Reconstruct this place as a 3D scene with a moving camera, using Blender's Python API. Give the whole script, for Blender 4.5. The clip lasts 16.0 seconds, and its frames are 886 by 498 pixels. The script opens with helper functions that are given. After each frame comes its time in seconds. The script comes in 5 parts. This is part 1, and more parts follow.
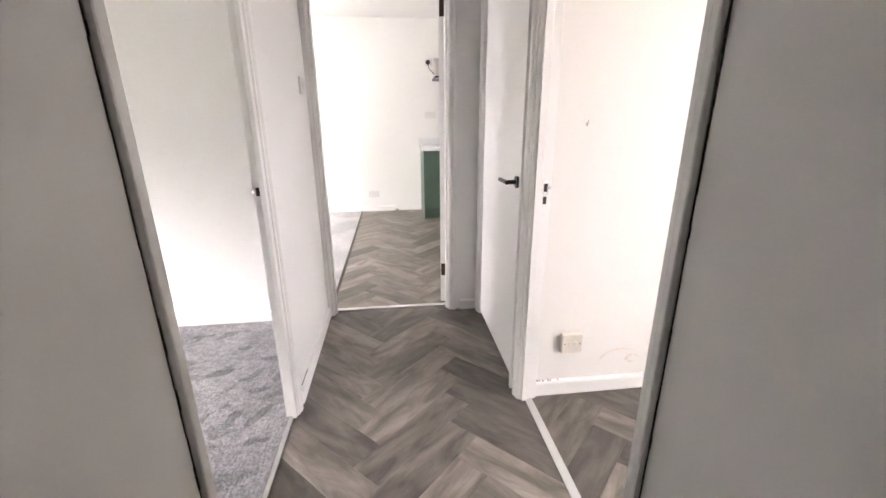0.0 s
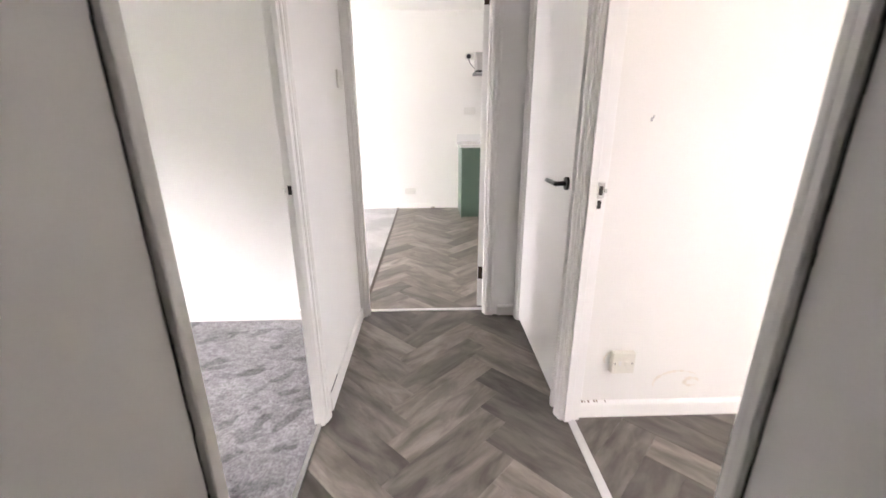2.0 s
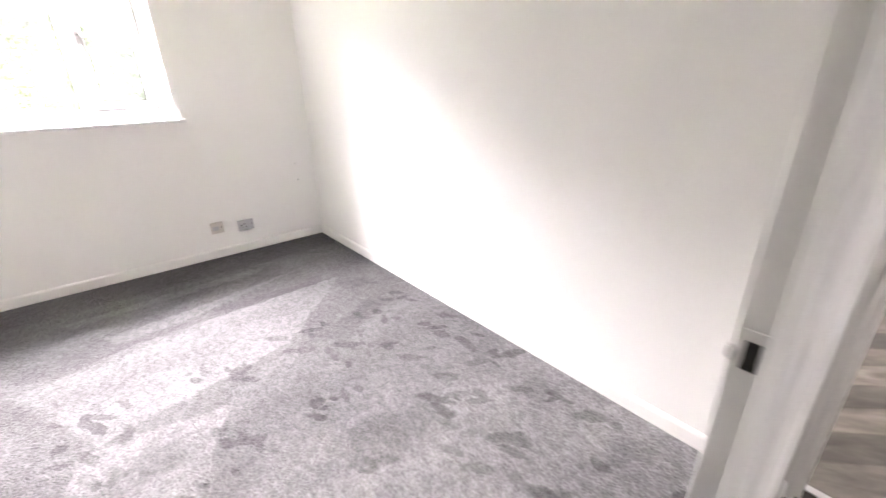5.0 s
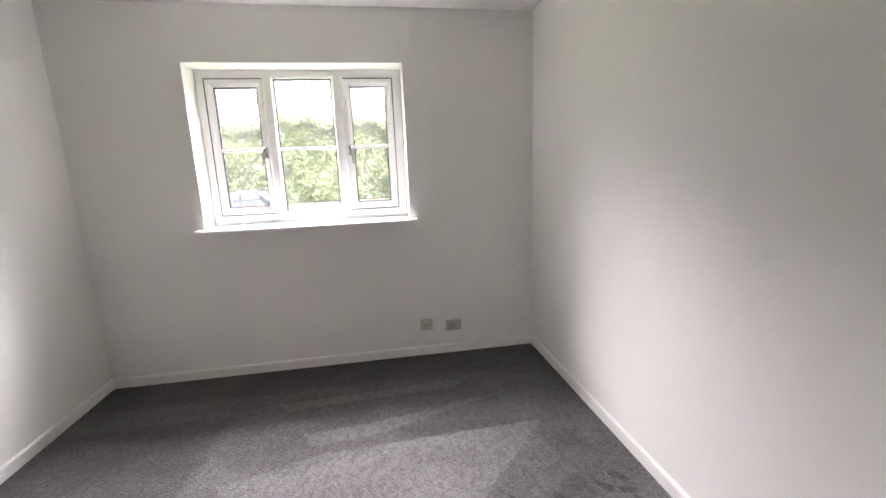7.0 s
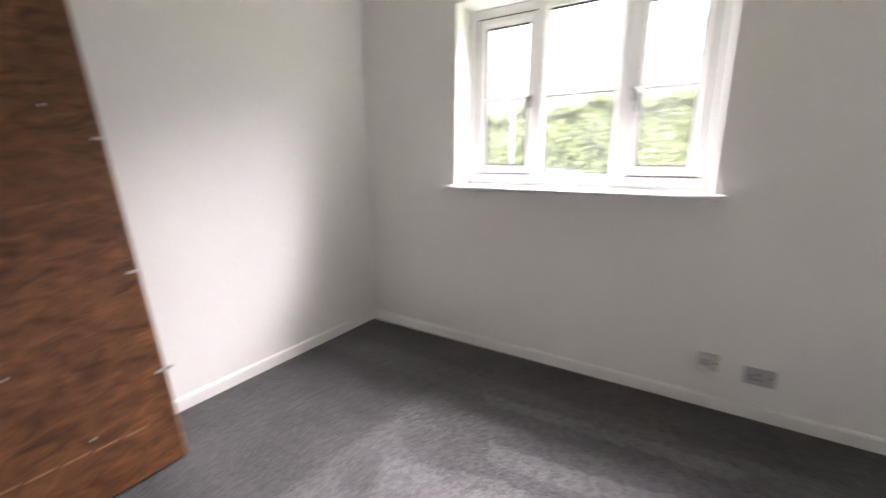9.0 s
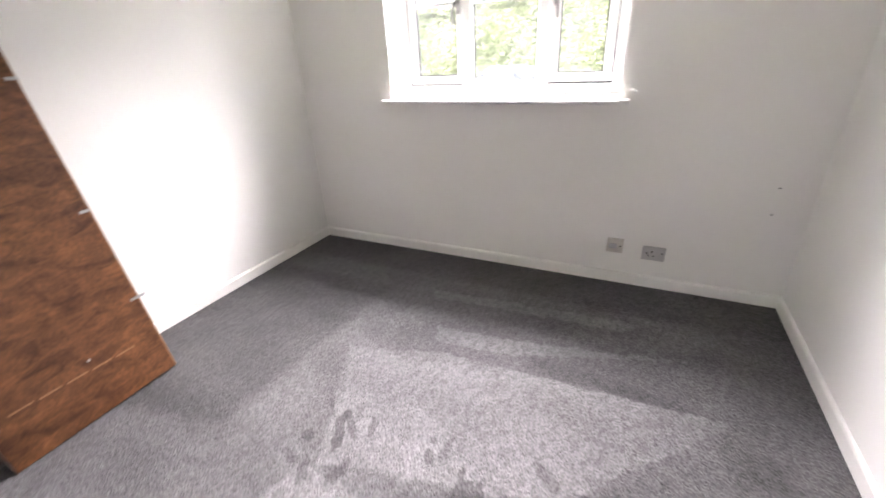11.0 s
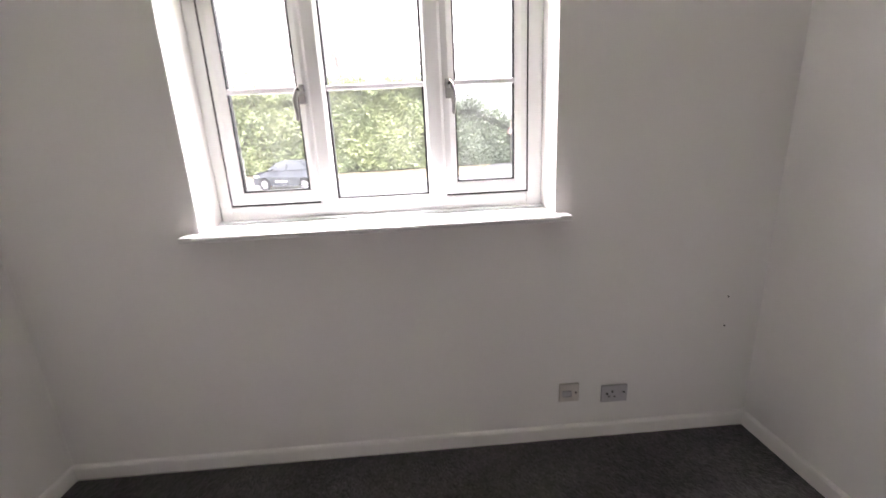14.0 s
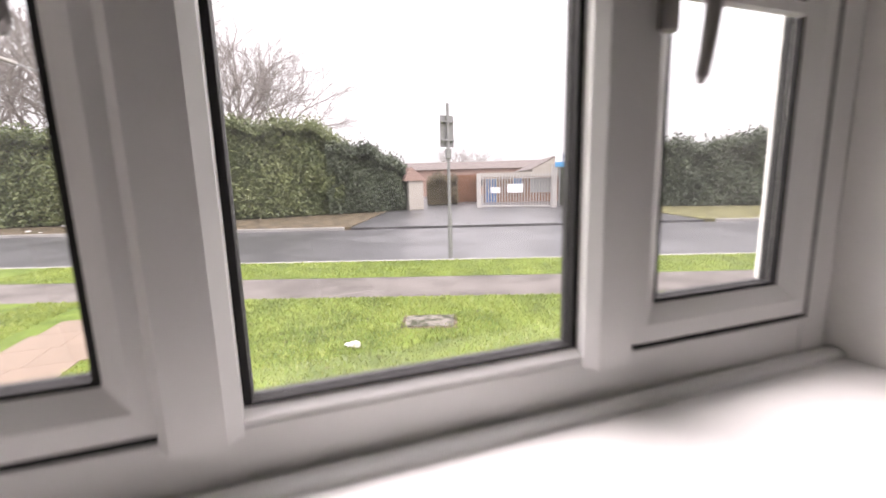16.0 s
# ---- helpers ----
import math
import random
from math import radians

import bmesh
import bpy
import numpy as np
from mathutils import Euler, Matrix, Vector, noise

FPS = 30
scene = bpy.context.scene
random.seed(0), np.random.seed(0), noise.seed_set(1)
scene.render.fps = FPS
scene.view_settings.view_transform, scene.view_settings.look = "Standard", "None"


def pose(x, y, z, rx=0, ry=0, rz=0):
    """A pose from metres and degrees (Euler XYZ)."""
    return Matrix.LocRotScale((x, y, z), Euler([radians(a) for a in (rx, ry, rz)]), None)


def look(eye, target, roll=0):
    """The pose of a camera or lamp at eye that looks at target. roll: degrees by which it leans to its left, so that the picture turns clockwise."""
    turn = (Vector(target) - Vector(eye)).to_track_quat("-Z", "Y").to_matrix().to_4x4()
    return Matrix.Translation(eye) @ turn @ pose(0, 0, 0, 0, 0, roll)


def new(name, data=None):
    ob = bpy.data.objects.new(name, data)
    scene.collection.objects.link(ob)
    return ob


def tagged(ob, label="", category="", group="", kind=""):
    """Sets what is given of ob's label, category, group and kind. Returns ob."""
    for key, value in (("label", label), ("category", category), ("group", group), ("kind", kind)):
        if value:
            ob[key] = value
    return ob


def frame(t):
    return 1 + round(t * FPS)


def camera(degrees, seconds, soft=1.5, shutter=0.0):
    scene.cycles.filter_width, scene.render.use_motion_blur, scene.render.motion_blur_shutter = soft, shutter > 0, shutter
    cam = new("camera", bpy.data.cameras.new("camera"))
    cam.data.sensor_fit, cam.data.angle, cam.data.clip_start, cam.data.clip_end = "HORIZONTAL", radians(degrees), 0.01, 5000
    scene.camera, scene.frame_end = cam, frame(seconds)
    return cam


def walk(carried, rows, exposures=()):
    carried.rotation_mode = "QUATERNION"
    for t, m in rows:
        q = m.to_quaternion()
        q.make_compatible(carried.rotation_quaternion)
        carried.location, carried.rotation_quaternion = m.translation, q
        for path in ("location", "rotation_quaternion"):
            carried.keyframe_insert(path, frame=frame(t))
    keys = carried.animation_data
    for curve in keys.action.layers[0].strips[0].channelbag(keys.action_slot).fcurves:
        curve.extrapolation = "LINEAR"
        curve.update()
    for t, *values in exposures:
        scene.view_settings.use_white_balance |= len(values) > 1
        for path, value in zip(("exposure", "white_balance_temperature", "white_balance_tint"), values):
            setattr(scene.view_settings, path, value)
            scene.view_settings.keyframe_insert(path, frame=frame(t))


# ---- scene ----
# ---------------------------------------------------------------- camera
def view(x, y, z, yaw, pitch, roll):
    return pose(x, y, z, 90 + pitch, 0, yaw) @ pose(0, 0, 0, 0, 0, roll)


cam = camera(95.0, 16.0, soft=1.6, shutter=0.5)
PATH = [
    (0, 0.469, -1.568, 1.251, -6.75, -17.78, -0.35),
    (0.5, 0.470, -1.572, 1.257, -5.97, -17.73, -0.22),
    (1, 0.442, -1.585, 1.272, -5.43, -17.74, -0.05),
    (1.5, 0.414, -1.569, 1.255, -4.60, -18.31, 0.13),
    (2, 0.459, -1.437, 1.245, -1.73, -18.22, -0.27),
    (2.5, 0.513, -1.304, 1.271, 3.06, -18.83, -0.75),
    (3, 0.500, -1.215, 1.256, 9.93, -19.80, -1.07),
    (3.5, 0.402, -0.989, 1.258, 19.84, -20.31, -1.73),
    (4, 0.294, -0.745, 1.275, 32.59, -20.74, -1.82),
    (4.2, 0.265, -0.631, 1.264, 37.93, -20.75, -1.58),
    (4.6, 0.168, -0.501, 1.261, 45.60, -21.33, -1.51),
    (5, 0.034, -0.452, 1.254, 50.85, -22.18, -1.46),
    (5.4, -0.115, -0.446, 1.253, 55.01, -22.63, -1.44),
    (5.8, -0.257, -0.441, 1.270, 59.35, -22.03, -1.47),
    (6.1, -0.344, -0.416, 1.300, 63.53, -20.49, -1.54),
    (6.3, -0.388, -0.379, 1.332, 67.05, -18.79, -1.61),
    (6.5, -0.449, -0.300, 1.392, 73.53, -15.45, -1.76),
    (7, -0.506, -0.224, 1.410, 80.98, -11.12, -2.26),
    (7.5, -0.591, -0.195, 1.366, 81.27, -11.90, -1.44),
    (8, -0.826, -0.176, 1.366, 80.60, -12.58, -1.53),
    (8.5, -1.052, -0.115, 1.322, 94.75, -13.02, -1.96),
    (9, -1.168, -0.037, 1.233, 122.19, -12.52, -0.03),
    (9.2, -1.107, -0.022, 1.224, 130.33, -14.77, 0.71),
    (9.6, -1.027, 0.025, 1.219, 137.65, -18.49, 1.32),
    (10, -0.984, 0.091, 1.231, 135.97, -22.01, 0.93),
    (10.4, -0.977, 0.145, 1.257, 128.86, -24.68, -0.20),
    (10.8, -1.006, 0.153, 1.293, 119.94, -25.85, -1.81),
    (11.3, -1.093, 0.048, 1.347, 111.71, -24.19, -4.12),
    (11.5, -1.144, -0.036, 1.372, 109.71, -22.51, -5.15),
    (12, -1.161, -0.188, 1.389, 105.85, -20.22, -5.78),
    (12.5, -1.121, -0.297, 1.432, 101.02, -19.20, -5.30),
    (13, -1.275, -0.347, 1.420, 95.90, -17.36, -4.07),
    (13.5, -1.553, -0.405, 1.403, 91.72, -15.40, -3.36),
    (14, -1.874, -0.521, 1.374, 87.23, -15.10, -2.83),
    (14.5, -2.204, -0.651, 1.307, 81.22, -13.08, -1.94),
    (15, -2.605, -0.693, 1.339, 78.14, -11.40, -1.68),
    (15.5, -2.946, -0.756, 1.336, 74.63, -10.02, -1.50),
    (16, -3.225, -0.804, 1.366, 71.36, -9.29, -1.50),
]
EXPOSURES = [(0.0, 4.56, 6500, 21), (2.0, 4.52, 6500, 21), (3.0, 4.38, 6500, 21), (4.2, 4.42, 6500, 22), (6.3, 3.72, 6500, 22), (7.0, 3.02, 6500, 22), (8.0, 2.98, 6500, 22), (9.2, 3.08, 6500, 22),
             (11.3, 3.6, 6500, 22), (12.0, 3.38, 6500, 23), (13.0, 2.98, 6500, 24), (14.0, 2.76, 6550, 25), (14.5, 2.58, 6600, 24), (15.0, 2.05, 6700, 25), (15.5, 0.85, 6850, 26), (16.0, 0.45, 6900, 26)]
walk(cam, [(t, view(*row)) for t, *row in PATH], EXPOSURES)

# ---------------------------------------------------------------- world and sun (overcast day)
SUN_ELEVATION, SUN_BEARING = radians(49), radians(57)
world = bpy.data.worlds.new("overcast_sky")
scene.world = world
world.use_nodes = True
wn, wl = world.node_tree.nodes, world.node_tree.links
wn.clear()
sky = wn.new("ShaderNodeTexSky")
sky.sky_type, sky.sun_disc = "NISHITA", False
sky.sun_elevation, sky.sun_rotation = SUN_ELEVATION, SUN_BEARING
sky.air_density, sky.dust_density, sky.ozone_density = 1.0, 6.0, 0.6
# cloud cover of a standard overcast sky: the zenith some four times as bright as the horizon, faintly mottled
where, parts, rise, veil, lumps = (wn.new("ShaderNode" + k) for k in ("TexCoord", "SeparateXYZ", "MapRange", "MapRange", "TexNoise"))
for k, v in enumerate((0.0, 1.0, 0.24, 1.0), 1):
    rise.inputs[k].default_value = v
for k, v in enumerate((0.3, 0.7, 0.84, 1.14), 1):
    veil.inputs[k].default_value = v
lumps.inputs["Scale"].default_value, lumps.inputs["Detail"].default_value = 3.5, 4
layer_mix, tone = wn.new("ShaderNodeMath"), wn.new("ShaderNodeVectorMath")
layer_mix.operation, tone.operation = "MULTIPLY", "SCALE"
tone.inputs[0].default_value = (32.5, 33.0, 34.2)
wl.new(where.outputs["Generated"], parts.inputs[0]), wl.new(parts.outputs["Z"], rise.inputs[0])
wl.new(where.outputs["Generated"], lumps.inputs["Vector"]), wl.new(lumps.outputs[0], veil.inputs[0])
wl.new(rise.outputs[0], layer_mix.inputs[0]), wl.new(veil.outputs[0], layer_mix.inputs[1])
wl.new(layer_mix.outputs[0], tone.inputs["Scale"])
cloud = wn.new("ShaderNodeMixRGB")
cloud.inputs[0].default_value = 0.94
backing = wn.new("ShaderNodeBackground")
backing.inputs[1].default_value = 0.11
wout = wn.new("ShaderNodeOutputWorld")
wl.new(sky.outputs[0], cloud.inputs[1]), wl.new(tone.outputs[0], cloud.inputs[2])
wl.new(cloud.outputs[0], backing.inputs[0])
wl.new(backing.outputs[0], wout.inputs[0])

sun_data = bpy.data.lights.new("sun", "SUN")
sun_data.energy, sun_data.angle, sun_data.color = 1.4, radians(25), (1.0, 0.97, 0.93)
sun = new("sun", sun_data)
sun.matrix_world = look((0, 0, 30), (-22, -14, 0))


def fill_lamp(name, at, target, width, height, watts):
    """An added area lamp that fills a room with light in the sky's stead."""
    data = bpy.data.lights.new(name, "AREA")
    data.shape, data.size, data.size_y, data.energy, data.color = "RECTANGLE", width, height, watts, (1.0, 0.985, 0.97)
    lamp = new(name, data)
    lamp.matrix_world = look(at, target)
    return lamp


# added lamp hung outside, above the view through the window, to brighten the bedroom
fill_lamp("bedroom_fill_lamp", (-5.40, -0.68, 3.42), (-2.5, -0.66, 1.1), 4.2, 1.5, 248)
# added lamps in unseen openings, for the living room and the side room
fill_lamp("living_fill_lamp", (-3.62, 2.80, 1.50), (0.0, 2.80, 1.2), 1.35, 0.95, 4.2)
fill_lamp("room_fill_lamp", (3.32, -1.65, 1.55), (0.0, -0.30, 1.2), 0.75, 0.85, 0.46)

# ---------------------------------------------------------------- materials
def rgb(c):
    return (c, c, c, 1) if isinstance(c, (int, float)) else (*c, 1)


def material(name, colour, rough=0.6, metal=0.0, spread=0.08, scale=6.0, fine=120.0, bump=0.08, dist=0.002, stretch=(1, 1, 1), sheen=0.0, per_piece=0.0, specular=0.5, rough_spread=0.08):
    """A surface with a coarse and a fine variation of colour, uneven gloss and a fine relief."""
    m = bpy.data.materials.new(name)
    m.use_nodes = True
    n, l = m.node_tree.nodes, m.node_tree.links
    b = n["Principled BSDF"]
    b.inputs["Metallic"].default_value = metal
    b.inputs["Specular IOR Level"].default_value = specular
    if sheen:
        b.inputs["Sheen Weight"].default_value = sheen
        b.inputs["Sheen Roughness"].default_value = 0.4
    co = n.new("ShaderNodeTexCoord")
    mp = n.new("ShaderNodeMapping")
    mp.inputs["Scale"].default_value = stretch
    l.new(co.outputs["Object"], mp.inputs[0])
    big, small = n.new("ShaderNodeTexNoise"), n.new("ShaderNodeTexNoise")
    big.inputs["Scale"].default_value, small.inputs["Scale"].default_value = scale, fine
    big.inputs["Detail"].default_value, small.inputs["Detail"].default_value = 5, 3
    l.new(mp.outputs[0], big.inputs["Vector"]), l.new(mp.outputs[0], small.inputs["Vector"])
    mix = n.new("ShaderNodeMath")
    mix.operation = "MULTIPLY_ADD"
    mix.inputs[1].default_value, mix.inputs[2].default_value = 0.35, 0.0
    add = n.new("ShaderNodeMath")
    add.operation = "MULTIPLY_ADD"
    add.inputs[1].default_value = 0.65
    l.new(small.outputs[0], mix.inputs[0])
    l.new(big.outputs[0], add.inputs[0]), l.new(mix.outputs[0], add.inputs[2])
    ramp = n.new("ShaderNodeMapRange")
    ramp.inputs[1].default_value, ramp.inputs[2].default_value = 0.3, 0.7
    ramp.inputs[3].default_value, ramp.inputs[4].default_value = 1 - spread, 1 + spread
    l.new(add.outputs[0], ramp.inputs[0])
    value = ramp.outputs[0]
    if per_piece:
        info = n.new("ShaderNodeObjectInfo")
        pr = n.new("ShaderNodeMapRange")
        pr.inputs[3].default_value, pr.inputs[4].default_value = 1 - per_piece, 1 + per_piece
        l.new(info.outputs["Random"], pr.inputs[0])
        mul = n.new("ShaderNodeMath")
        mul.operation = "MULTIPLY"
        l.new(value, mul.inputs[0]), l.new(pr.outputs[0], mul.inputs[1])
        value = mul.outputs[0]
    tint = n.new("ShaderNodeVectorMath")
    tint.operation = "SCALE"
    tint.inputs[0].default_value = rgb(colour)[:3]
    l.new(value, tint.inputs["Scale"])
    l.new(tint.outputs[0], b.inputs["Base Color"])
    gloss = n.new("ShaderNodeMapRange")
    gloss.inputs[3].default_value, gloss.inputs[4].default_value = max(0.02, rough - rough_spread), min(1, rough + rough_spread)
    l.new(big.outputs[0], gloss.inputs[0]), l.new(gloss.outputs[0], b.inputs["Roughness"])
    if bump:
        bp = n.new("ShaderNodeBump")
        bp.inputs["Strength"].default_value, bp.inputs["Distance"].default_value = bump, dist
        l.new(add.outputs[0], bp.inputs["Height"]), l.new(bp.outputs[0], b.inputs["Normal"])
    return m


def two_tone(name, dark, light, scale, detail=6, rough=0.9, low=0.4, high=0.6, fine=260.0, bump=0.6, dist=0.004, stretch=(1, 1, 1), sheen=0.0, turn=0.0, warp=0.0, specular=0.3):
    """Patches of two colours with a fine grain: carpet pile, stained wood, worn ground."""
    m = bpy.data.materials.new(name)
    m.use_nodes = True
    n, l = m.node_tree.nodes, m.node_tree.links
    b = n["Principled BSDF"]
    b.inputs["Roughness"].default_value = rough
    b.inputs["Specular IOR Level"].default_value = specular
    if sheen:
        b.inputs["Sheen Weight"].default_value = sheen
        b.inputs["Sheen Roughness"].default_value = 0.35
    co = n.new("ShaderNodeTexCoord")
    mp = n.new("ShaderNodeMapping")
    mp.inputs["Scale"].default_value = stretch
    mp.inputs["Rotation"].default_value = (0, 0, radians(turn))
    l.new(co.outputs["Object"], mp.inputs[0])
    big, small = n.new("ShaderNodeTexNoise"), n.new("ShaderNodeTexNoise")
    big.inputs["Scale"].default_value, big.inputs["Detail"].default_value, big.inputs["Distortion"].default_value = scale, detail, warp
    small.inputs["Scale"].default_value, small.inputs["Detail"].default_value = fine, 2
    l.new(mp.outputs[0], big.inputs["Vector"]), l.new(co.outputs["Object"], small.inputs["Vector"])
    ramp = n.new("ShaderNodeValToRGB")
    ramp.color_ramp.elements[0].position, ramp.color_ramp.elements[1].position = low, high
    ramp.color_ramp.elements[0].color, ramp.color_ramp.elements[1].color = rgb(dark), rgb(light)
    l.new(big.outputs[0], ramp.inputs[0])
    grain = n.new("ShaderNodeMapRange")
    grain.inputs[1].default_value, grain.inputs[2].default_value = 0.3, 0.7
    grain.inputs[3].default_value, grain.inputs[4].default_value = 0.72, 1.28
    l.new(small.outputs[0], grain.inputs[0])
    sc = n.new("ShaderNodeVectorMath")
    sc.operation = "SCALE"
    l.new(ramp.outputs[0], sc.inputs[0]), l.new(grain.outputs[0], sc.inputs["Scale"])
    l.new(sc.outputs[0], b.inputs["Base Color"])
    bp = n.new("ShaderNodeBump")
    bp.inputs["Strength"].default_value, bp.inputs["Distance"].default_value = bump, dist
    l.new(small.outputs[0], bp.inputs["Height"]), l.new(bp.outputs[0], b.inputs["Normal"])
    return m


def plank_material():
    """Grey-brown oak-effect vinyl: long grain along each plank's own x axis, its own tone for each plank."""
    m = bpy.data.materials.new("oak_vinyl")
    m.use_nodes = True
    n, l = m.node_tree.nodes, m.node_tree.links
    b = n["Principled BSDF"]
    b.inputs["Specular IOR Level"].default_value = 0.5
    co, info = n.new("ShaderNodeTexCoord"), n.new("ShaderNodeObjectInfo")
    shift = n.new("ShaderNodeVectorMath")
    shift.operation = "MULTIPLY_ADD"
    comb = n.new("ShaderNodeCombineXYZ")
    for i in range(3):
        l.new(info.outputs["Random"], comb.inputs[i])
    shift.inputs[1].default_value = (17, 31, 7)
    l.new(comb.outputs[0], shift.inputs[0]), l.new(co.outputs["Object"], shift.inputs[2])
    mp = n.new("ShaderNodeMapping")
    mp.inputs["Scale"].default_value = (1.6, 6, 1)
    l.new(shift.outputs[0], mp.inputs[0])
    grain, fine = n.new("ShaderNodeTexNoise"), n.new("ShaderNodeTexNoise")
    grain.inputs["Scale"].default_value, grain.inputs["Detail"].default_value, grain.inputs["Distortion"].default_value = 2.2, 8, 0.8
    fine.inputs["Scale"].default_value, fine.inputs["Detail"].default_value = 14, 4
    l.new(mp.outputs[0], grain.inputs["Vector"]), l.new(mp.outputs[0], fine.inputs["Vector"])
    ramp = n.new("ShaderNodeValToRGB")
    e = ramp.color_ramp.elements
    e[0].position, e[1].position = 0.34, 0.67
    e[0].color, e[1].color = (0.098, 0.083, 0.068, 1), (0.245, 0.216, 0.186, 1)
    l.new(grain.outputs[0], ramp.inputs[0])
    tone = n.new("ShaderNodeMapRange")
    tone.inputs[3].default_value, tone.inputs[4].default_value = 0.50, 1.42
    l.new(info.outputs["Random"], tone.inputs[0])
    ft = n.new("ShaderNodeMapRange")
    ft.inputs[3].default_value, ft.inputs[4].default_value = 0.76, 1.24
    l.new(fine.outputs[0], ft.inputs[0])
    mul = n.new("ShaderNodeMath")
    mul.operation = "MULTIPLY"
    l.new(tone.outputs[0], mul.inputs[0]), l.new(ft.outputs[0], mul.inputs[1])
    sc = n.new("ShaderNodeVectorMath")
    sc.operation = "SCALE"
    l.new(ramp.outputs[0], sc.inputs[0]), l.new(mul.outputs[0], sc.inputs["Scale"])
    l.new(sc.outputs[0], b.inputs["Base Color"])
    gl = n.new("ShaderNodeMapRange")
    gl.inputs[3].default_value, gl.inputs[4].default_value = 0.33, 0.50
    l.new(grain.outputs[0], gl.inputs[0]), l.new(gl.outputs[0], b.inputs["Roughness"])
    bp = n.new("ShaderNodeBump")
    bp.inputs["Strength"].default_value, bp.inputs["Distance"].default_value = 0.12, 0.001
    l.new(fine.outputs[0], bp.inputs["Height"]), l.new(bp.outputs[0], b.inputs["Normal"])
    return m


def carpet_material():
    """Dark grey cut-pile carpet: brushed swathes where the pile lies over, small dents, a coarse tuft grain and
    painted-in room light.
    """
    m = bpy.data.materials.new("grey_carpet")
    m.use_nodes = True
    n, l = m.node_tree.nodes, m.node_tree.links
    b = n["Principled BSDF"]
    b.inputs["Roughness"].default_value, b.inputs["Specular IOR Level"].default_value = 0.9, 0.2
    b.inputs["Sheen Weight"].default_value, b.inputs["Sheen Roughness"].default_value = 0.25, 0.4
    co = n.new("ShaderNodeTexCoord")

    def layer(scale, detail, stretch, turn, lo, hi, out_lo, out_hi, warp=0.0):
        mp, t, r = n.new("ShaderNodeMapping"), n.new("ShaderNodeTexNoise"), n.new("ShaderNodeMapRange")
        mp.inputs["Scale"].default_value, mp.inputs["Rotation"].default_value = stretch, (0, 0, radians(turn))
        t.inputs["Scale"].default_value, t.inputs["Detail"].default_value, t.inputs["Distortion"].default_value = scale, detail, warp
        for k, v in enumerate((lo, hi, out_lo, out_hi), 1):
            r.inputs[k].default_value = v
        l.new(co.outputs["Object"], mp.inputs[0]), l.new(mp.outputs[0], t.inputs["Vector"]), l.new(t.outputs[0], r.inputs[0])
        return r.outputs[0], t.outputs[0]
    lie_light = n.new("ShaderNodeAttribute")
    lie_light.attribute_name = "pile_lie_light"
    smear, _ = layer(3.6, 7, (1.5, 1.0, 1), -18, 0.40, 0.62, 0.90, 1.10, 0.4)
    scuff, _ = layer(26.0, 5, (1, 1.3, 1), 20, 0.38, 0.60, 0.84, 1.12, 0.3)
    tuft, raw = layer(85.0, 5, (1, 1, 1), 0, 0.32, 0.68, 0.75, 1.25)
    value = lie_light.outputs["Fac"]
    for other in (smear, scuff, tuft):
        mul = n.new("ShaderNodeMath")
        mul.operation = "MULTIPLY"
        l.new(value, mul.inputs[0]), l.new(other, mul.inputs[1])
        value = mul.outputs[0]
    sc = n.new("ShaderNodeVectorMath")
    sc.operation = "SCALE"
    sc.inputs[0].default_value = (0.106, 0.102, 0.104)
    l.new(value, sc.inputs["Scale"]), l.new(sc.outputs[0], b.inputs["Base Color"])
    bp = n.new("ShaderNodeBump")
    bp.inputs["Strength"].default_value, bp.inputs["Distance"].default_value = 0.3, 0.002
    l.new(raw, bp.inputs["Height"]), l.new(bp.outputs[0], b.inputs["Normal"])
    return m


def leaf_material(name, dark, light, scale=0.5):
    """Leaves: a tone for each leaf and patches over the whole bush, some light passing through."""
    m = bpy.data.materials.new(name)
    m.use_nodes = True
    n, l = m.node_tree.nodes, m.node_tree.links
    b = n["Principled BSDF"]
    b.inputs["Roughness"].default_value = 0.5
    geo, co = n.new("ShaderNodeNewGeometry"), n.new("ShaderNodeTexCoord")
    big = n.new("ShaderNodeTexNoise")
    big.inputs["Scale"].default_value, big.inputs["Detail"].default_value = scale, 4
    l.new(co.outputs["Object"], big.inputs["Vector"])
    ad = n.new("ShaderNodeMath")
    ad.operation = "MULTIPLY_ADD"
    ad.inputs[1].default_value = 0.45
    l.new(geo.outputs["Random Per Island"], ad.inputs[0]), l.new(big.outputs[0], ad.inputs[2])
    ramp = n.new("ShaderNodeValToRGB")
    e = ramp.color_ramp.elements
    e[0].position, e[1].position = 0.45, 0.95
    e[0].color, e[1].color = rgb(dark), rgb(light)
    l.new(ad.outputs[0], ramp.inputs[0])
    l.new(ramp.outputs[0], b.inputs["Base Color"])
    return m


